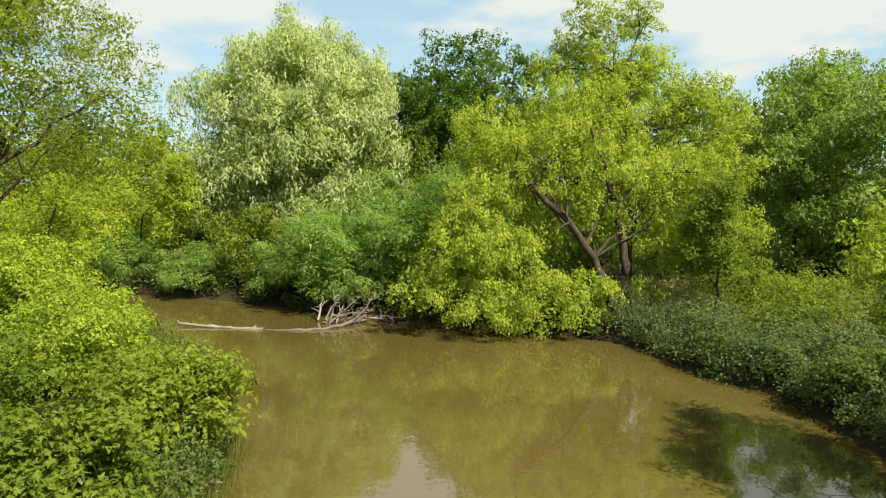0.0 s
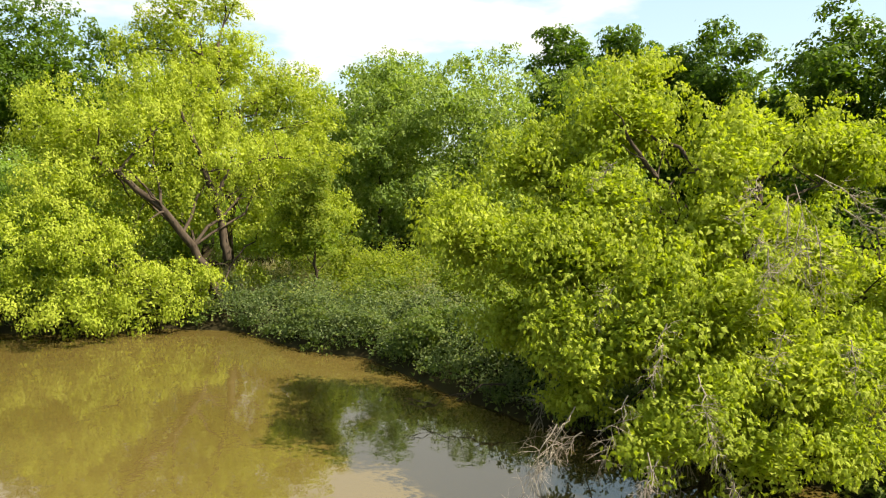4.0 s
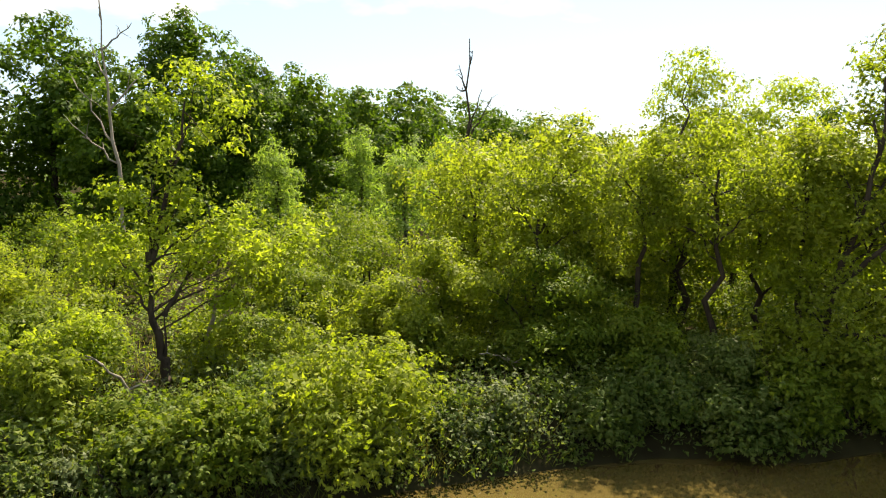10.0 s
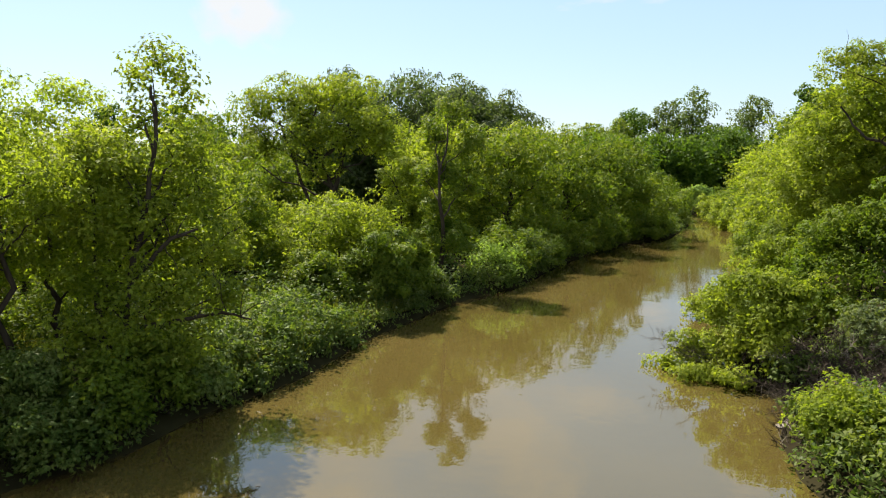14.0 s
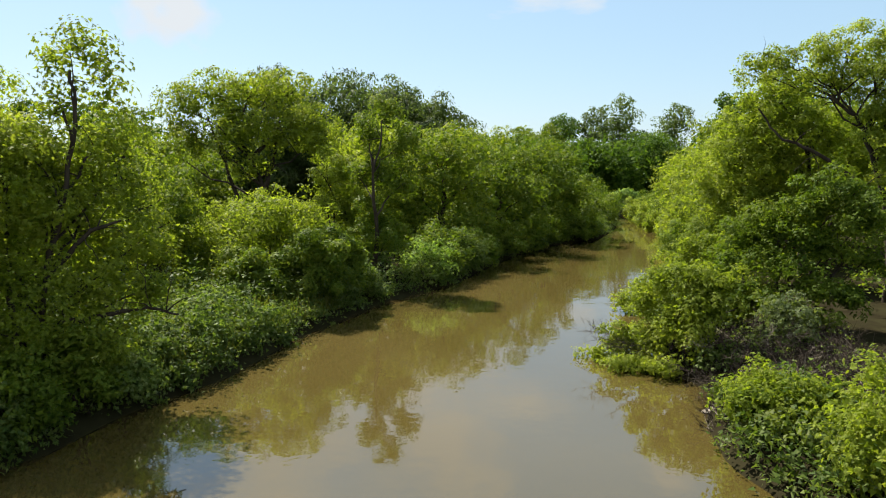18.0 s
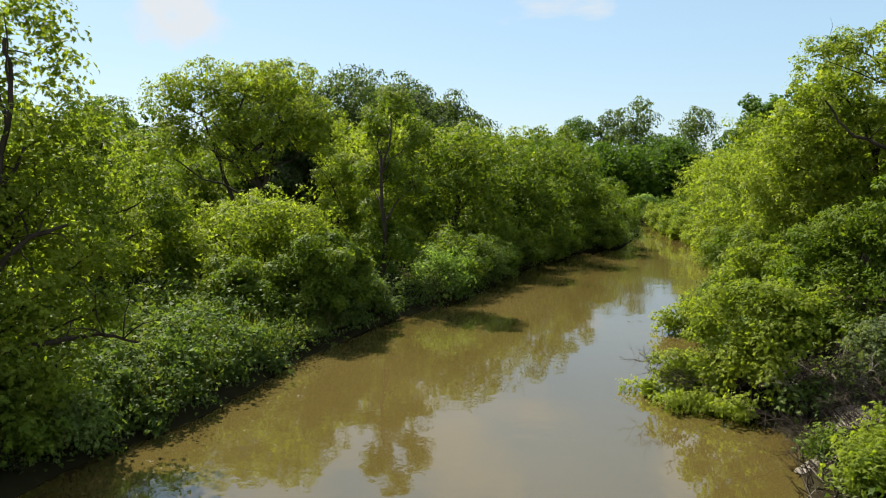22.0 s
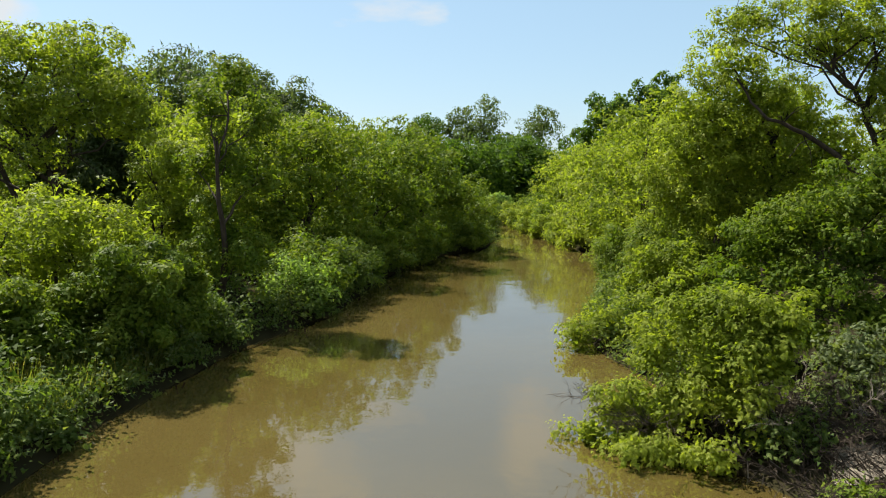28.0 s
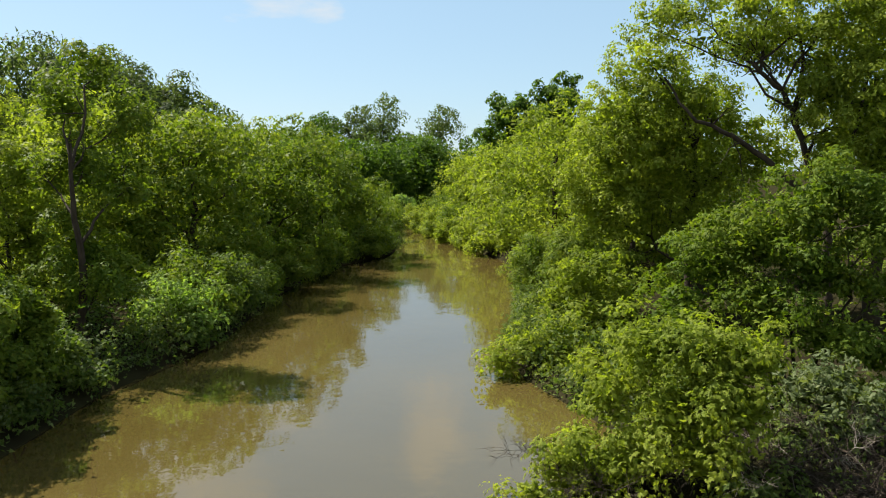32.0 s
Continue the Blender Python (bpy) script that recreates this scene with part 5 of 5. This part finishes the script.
# ---- low bushes along the banks and in the meadow ----
for n, (kind, leaf, size, box, dist, tall) in enumerate((("nettle_clump", HERB, 0.13, (8, 19, -50, 31), (0.2, 2.2), (0.8, 1.7)), ("maple_sapling", ELDER_GREEN, 0.15, (12, 34, -34, 26), (2.0, 16.0), (0.9, 2.2)),
                                                         ("pale_weed_clump", PALE, 0.11, (8, 24, -40, 26), (0.2, 5.0), (0.6, 1.4)), ("sunlit_sapling", ELDER, 0.16, (17, 36, -30, 30), (3.0, 18.0), (1.0, 2.4)),
                                                         ("nettle_clump", HERB, 0.14, (-10, -3, -60, -14), (0.2, 3.0), (0.8, 1.6)), ("waterside_bush", ELDER_GREEN, 0.22, (-9, 12, -72, -44), (0.3, 3.0), (1.4, 3.2)))):
    for px, py in spots((34, 30, 16, 26, 7, 16)[n], box[0], box[1], box[2], box[3], *dist):
        h = rng.uniform(*tall)
        if px < -3 and -29 < py < -20.5 or 13.5 < px < 20.5 and -38 < py < -26:
            continue
        bush(kind, {"nettle_clump": "dense green nettle clump on the river bank", "maple_sapling": "green maple sapling among the meadow weeds", "pale_weed_clump": "pale grey-green weed clump on the bank",
                    "sunlit_sapling": "yellow-green box elder sapling among the weeds", "waterside_bush": "green bush at the foot of the trees by the water"}[kind], "bush", float(px), float(py), h, h * rng.uniform(0.55, 0.8), leaf,
             int(1500 * h * (0.16 / size) ** 1.2), size, masses=5, stems=3, group=kind.replace("_", " ") + "s")

# ---- weeds and grass on the banks ----
weeds("bank_weeds", "dense green nettles and weeds hanging over the eastern bank", clear_of(clear_of(spots(3600, -9, 20, -112, 31, 0.08, 2.0), -14, -3, -29, -20.5), 8, 30, -4, 60), (0.5, 1.1), HERB, 0.105, 24)
weeds("bank_weeds", "grey-green tangled weeds on the bank of the bend", spots(1900, 8, 20, 9, 34, 0.05, 3.6), (0.4, 1.0), BANKWEED, 0.085, 34, spread=0.26)
weeds("bank_weeds", "pale-tipped weeds along the water's edge", clear_of(spots(1700, -6, 19, -80, 31, 0.05, 1.2), -14, -3, -29, -20.5), (0.35, 0.9), PALE, 0.10, 14)
weeds("bank_weeds", "ragged green weeds hanging over the water's edge", clear_of(spots(3000, -9, 20, -90, 46, -0.12, 0.35), -14, -3, -29, -20.5), (0.3, 0.75), HERB, 0.125, 13)
weeds("bank_weeds", "pale grey-green weeds in the clearing", spots(700, 9, 24, 17, 40, 0.4, 5), (0.4, 0.9), PALE, 0.10, 18)
weeds("bank_weeds", "green weeds along the western bank", clear_of(spots(1700, -14, -2, -60, 30, 0.05, 2.5), -14, -3, -29, -20.5), (0.4, 1.0), HERB, 0.15, 16)
weeds("bank_weeds", "green weeds along the northern bend", spots(2400, -34, 8, 30, 60, 0.05, 9), (0.5, 1.2), HERB, 0.18, 18)
weeds("meadow_weeds", "tall tangled weeds filling the overgrown meadow", clear_of(spots(3000, 10, 46, -34, 38, 1.4, 16), 15, 24, -5, 9), (0.5, 1.3), HERB, 0.13, 20, spread=0.3)
weeds("meadow_weeds", "pale seeding weeds and grass on the sunny bank", spots(1100, 15.5, 27, -8, 14, 0.3, 9), (0.35, 0.8), PALE, 0.075, 26, spread=0.24)
weeds("meadow_weeds", "yellow-green saplings and weeds in the meadow", spots(500, 17, 46, -34, 34, 3, 24), (0.7, 1.6), ELDER_GREEN, 0.13, 40, spread=0.30)
weeds("undergrowth", "low green scrub under the trees of the meadow edge", spots(1700, 20, 70, -80, 66, 10, 60), (0.7, 1.7), ELDER_GREEN, 0.22, 20, spread=0.4)
weeds("undergrowth", "dark scrub under the oaks of the wood", spots(1800, 44, 100, -50, 74, 20, 90), (1.2, 2.6), OAK, 0.32, 20, spread=0.6)
weeds("undergrowth", "dark green scrub under the western trees", clear_of(spots(700, -40, -5, -110, -20, 2.0, 26), -17, -3, -33, -20), (0.8, 2.0), ELDER_GREEN, 0.18, 28, spread=0.45)
weeds("undergrowth", "green scrub on the western bank", clear_of(spots(900, -32, -6, -24, 34, 1.6, 24), -17, -3, -33, -20), (0.7, 1.6), ELDER_GREEN, 0.18, 22, spread=0.5)
weeds("undergrowth", "shady green weeds under the eastern trees downstream", spots(1700, 2, 32, -82, -20, 1.4, 13), (0.6, 1.5), HERB, 0.16, 22, spread=0.32)
grass("dry_grass", "pale dry grass in the clearing behind the bank", spots(2600, 9.5, 13.4, 34, 39.5, 2.0, 12), (0.6, 1.3), STRAW, 0.018, 0.3)
grass("dry_grass", "thin patch of pale dry grass behind the low bushes", spots(900, 17, 21, 29, 33, 2.6, 12), (0.6, 1.2), STRAW, 0.018, 0.3)
weeds("meadow_weeds", "green and yellow weeds filling the clearing", spots(900, 13, 26, 28, 41, 2.0, 14), (0.6, 1.3), ELDER_GREEN, 0.12, 22, spread=0.35)
grass("meadow_grass", "long green grass on the sunny bank", spots(16000, 11, 24, -36, -20, 0.4, 9), (0.5, 1.1), GRASS, 0.022)
grass("meadow_grass", "long green and straw grass in the meadow", spots(3500, 16, 36, -12, 18, 1.0, 16), (0.5, 0.9), GRASS, 0.018)
grass("bank_grass", "long pale grass bent over the eastern bank", spots(12000, 13, 24, -10, 15, 0.0, 6.5), (0.35, 0.8), GRASS, 0.011, 0.7)
grass("bank_grass", "dry straw-coloured grass among the bank weeds", spots(1600, 15, 26, -10, 14, 0.6, 7), (0.4, 0.8), STRAW, 0.014, 0.6)
grass("shore_grass", "thin reeds and grass in the western shallows", spots(2500, -8, -3, 8, 22, -0.6, 0.8), (0.4, 0.9), GRASS, 0.02)

# ---- far woods that close the place ----
woods("far_woods", "dark wood closing the east behind the oaks", [(30, 75), (60, 66), (80, 40), (88, 10), (96, -20), (118, -40), (150, -75)], 5, (12, 18), 46000, 0.85, OAK)
woods("far_woods", "green wood closing the north behind the willow", [(-70, 62), (-30, 66), (0, 74), (34, 72)], 4, (9, 15), 40000, 0.6, ELDER_GREEN)
woods("far_woods", "green wood closing the south beyond the bend", [(60, -40), (44, -62), (34, -92), (10, -136), (-20, -150), (-50, -136)], 5, (8, 12), 50000, 0.7, ELDER_GREEN)
woods("far_woods", "green wood closing the west", [(-52, -120), (-34, -96), (-30, -62), (-26, -36), (-30, 0), (-34, 26), (-60, 34)], 4, (8, 12), 30000, 0.7, ELDER_GREEN)

woods("far_woods", "green wood behind the eastern maples", [(38, -54), (46, -68), (56, -88)], 3, (7, 10), 18000, 0.5, ELDER_GREEN)
woods("far_woods", "dark wood where the river turns away", [(18, -104), (4, -112), (-5, -124), (-16, -131), (-40, -142)], 2.5, (8, 12), 42000, 0.55, OAK)

# ---- dead wood and mud ----
def dead_branch(label, x, y, z, way, thick=0.03, twigs=9, bark=PALEBARK, group=""):
    """A bare branch with many fine twigs, from its thick end at (x, y, z) along way."""
    way = np.array(way, float)
    ln = np.linalg.norm(way)
    line = bend((0, 0, 0), way, 8, 0.05 * ln, 0.08)
    pieces = [tube(line, np.linspace(thick, thick * 0.2, 8), 6)]
    for _ in range(twigs):
        k = rng.integers(1, 8)
        tip = line[k] + unit(unit(way) * 0.8 + rng.normal(0, 0.7, 3)) * ln * rng.uniform(0.15, 0.4)
        twig = bend(line[k], tip, 5, 0.02, 0.1)
        pieces.append(tube(twig, np.linspace(thick * 0.45, thick * 0.12, 5), 4))
        for _ in range(2):
            q = twig[3] + unit(tip - line[k] + rng.normal(0, 0.5, 3)) * ln * 0.12
            pieces.append(tube(np.stack([twig[2], (twig[2] + q) / 2 + rng.normal(0, 0.02, 3), q]), np.array([0.25, 0.18, 0.1]) * thick, 4))
    ob = new("dead_branch", mesh_of("dead_branch", *joined(pieces), bark))
    ob.location = (x, y, z)
    return tagged(ob, label, "branch", group)


for k in range(110):
    bx, by = rng.uniform(-9.4, -4.2) + 0.6 * (k % 2), rng.uniform(-28.4, -22.2)
    a = rng.uniform(0, 6.28)
    long = rng.uniform(0.8, 1.8)
    dead_branch("grey bare branch in the brush pile on the western bank", bx, by, max(0.05, land_at(bx, by)) + rng.uniform(-0.05, 0.15), (math.cos(a) * long, math.sin(a) * long, rng.uniform(0.0, 0.9)), rng.uniform(0.009, 0.022), 14, BARK if k % 6 else DRIFT, "brush pile")
for bx, by, wx, wy in ((-2.2, -28.2, 2.4, 0.5), (-2.4, -27.4, 2.3, 1.2), (-2.0, -28.6, 2.2, -0.5), (-2.6, -26.8, 1.8, 1.6), (-1.8, -27.8, 1.6, 0.2), (-2.0, -27.0, 1.4, 0.9)):
    dead_branch("thin bare twigs reaching over the water", bx, by, 0.5, (wx * 0.75, wy * 0.75, rng.uniform(0.2, 1.2)), 0.012, 22, BARK, "bare twigs over the water")
dead_branch("grey dead snag leaning out of the meadow weeds", 20.3, -0.2, 0.8, (0.0, 1.0, 1.95), 0.09, 2, PALEBARK)
low_sprays = ((13.4, 8.1, 6.8, -0.3, -0.2, -1.4), (13.9, 7.8, 6.2, -0.2, -0.4, -1.3), (13.5, 8.8, 7.2, -0.5, 0.1, -1.0), (14.7, 7.7, 6.5, 0.4, -0.9, -0.7), (10.8, 8.8, 4.4, -0.3, 0.1, -1.2), (9.2, 9.6, 2.8, -0.6, 0.5, -1.6), (9.0, 9.9, 2.4, -0.9, 0.2, -1.5), (9.8, 8.3, 2.2, -0.2, -0.3, -1.7), (11.8, 11.2, 7.5, -0.4, 0.4, -0.6), (12.7, 8.0, 5.8, -0.2, 0.0, -1.3), (10.1, 8.3, 2.0, -0.5, -0.0, -0.8), (12.5, 8.0, 6.2, -0.1, 0.1, -0.6), (13.3, 7.6, 5.8, -0.7, 0.4, -0.7), (9.3, 9.5, 2.3, -0.5, 0.6, -0.9), (13.6, 6.8, 4.1, 0.1, -0.1, -1.0), (10.1, 9.1, 3.0, -0.5, 0.1, -1.2), (12.6, 7.5, 4.3, -0.2, 0.2, -1.0), (15.2, 6.1, 4.1, -0.6, 0.3, -1.0), (11.0, 8.2, 3.5, -0.4, -0.8, -1.2), (12.8, 5.6, 1.3, -0.2, 0.2, -0.5), (10.8, 7.2, 1.8, 0.2, 0.2, -1.2), (10.9, 10.3, 4.9, -0.3, 0.3, -0.9))
for dx, dy, dz, wx, wy, wz in ((11.9, 8.8, 3.0, 0.0, -0.6, -2.6), (12.2, 9.4, 2.6, -0.6, 0.0, -2.3), (11.6, 9.0, 2.4, 0.3, 0.3, -2.2), (14.6, 8.3, 7.2, 0.5, -1.6, -1.2), (14.4, 8.6, 7.0, -0.2, -0.5, -2.2), (12.0, 13.2, 2.2, -0.7, 0.5, -1.9)) + low_sprays:
    dead_branch("grey dead spray hanging in the box elder", dx, dy, dz, (wx, wy, wz), 0.013, 26, PALEBARK, "dead sprays in the box elder")
for k in range(9):
    a = rng.uniform(-0.6, 1.2)
    dead_branch("grey dead twigs under the bush in the western shallows", -6.9 + rng.uniform(-0.7, 0.7), 16.0 + rng.uniform(-1.0, 1.2), 0.05, (math.cos(a) * 0.9, math.sin(a) * 0.9, rng.uniform(0.3, 1.2)), 0.02, 10, PALEBARK, "dead twigs in the shallows")
for dx, dy, dz, wx, wy, wz in ((20.5, 8.6, 1.6, -0.9, -1.6, -0.4), (22.0, 6.6, 2.2, 0.6, -1.2, -1.3), (19.6, -8.6, 1.2, -0.6, -1.0, -0.4), (18.8, -10.6, 0.9, -1.0, 0.3, -0.3), (20.4, -9.8, 1.8, -0.7, -0.9, -0.2), (17.6, -7.4, 0.7, -0.9, 0.2, -0.5)):
    dead_branch("bare grey branch caught in the weeds of the bank", dx, dy, land_at(dx, dy) + dz * 0.6, (wx, wy, wz), 0.025, 8, PALEBARK, "bare branches on the bank")
dead_branch("bleached branch lying at the foot of the bank", 13.6, -20.2, 0.15, (0.5, -0.9, 0.7), 0.05, 5, DRIFT)
dead_branch("leafy-tipped bare branch trailing in the water", 12.4, 16.2, 0.9, (-2.4, 0.9, -0.5), 0.035, 9, BARK)

def mud_patch(label, x, y, rx, ry):
    """A bare, slightly uneven sheet of mud on the bank."""
    u = np.linspace(0, 2 * np.pi, 40, endpoint=False)
    p = [(x, y, 0.0)] + [(x + math.cos(a) * rx * (1 + 0.25 * math.sin(3 * a)) * k, y + math.sin(a) * ry * (1 + 0.3 * math.cos(2 * a)) * k, 0.0) for k in (0.5, 1.0) for a in u]
    p = np.array(p)
    p[:, 2] = np.maximum(ground_z(p[:, 0], p[:, 1]), 0.0) + 0.03
    f = [(0, 1 + i, 1 + (i + 1) % 40) for i in range(40)] + [g for i in range(40) for g in ((1 + i, 41 + i, 41 + (i + 1) % 40), (1 + i, 41 + (i + 1) % 40, 1 + (i + 1) % 40))]
    return tagged(new("mud_bank", mesh_of("mud_bank", p, f, MUD)), label, "mud", kind="structure")


grass("brush_litter", "grey dry twigs and litter on the muddy bank", spots(700, -10, -3.2, -29, -20.5, -0.15, 6), (0.25, 0.7), DRIFT, 0.012, 1.5)
grass("brush_litter", "dark twigs and litter on the muddy bank", spots(4200, -10, -3.2, -29, -20.5, -0.15, 6), (0.25, 0.8), BARK, 0.014, 1.3)
weeds("bank_weeds", "sparse weeds among the brush", spots(160, -10, -3.2, -29, -20.5, 0.0, 6), (0.25, 0.6), HERB, 0.08, 16)
mud_patch("bare grey mud at the water's edge", -4.3, -22.6, 0.6, 0.45)
mud_patch("bare dark mud under the brush pile", -6.0, -24.6, 1.0, 0.9)
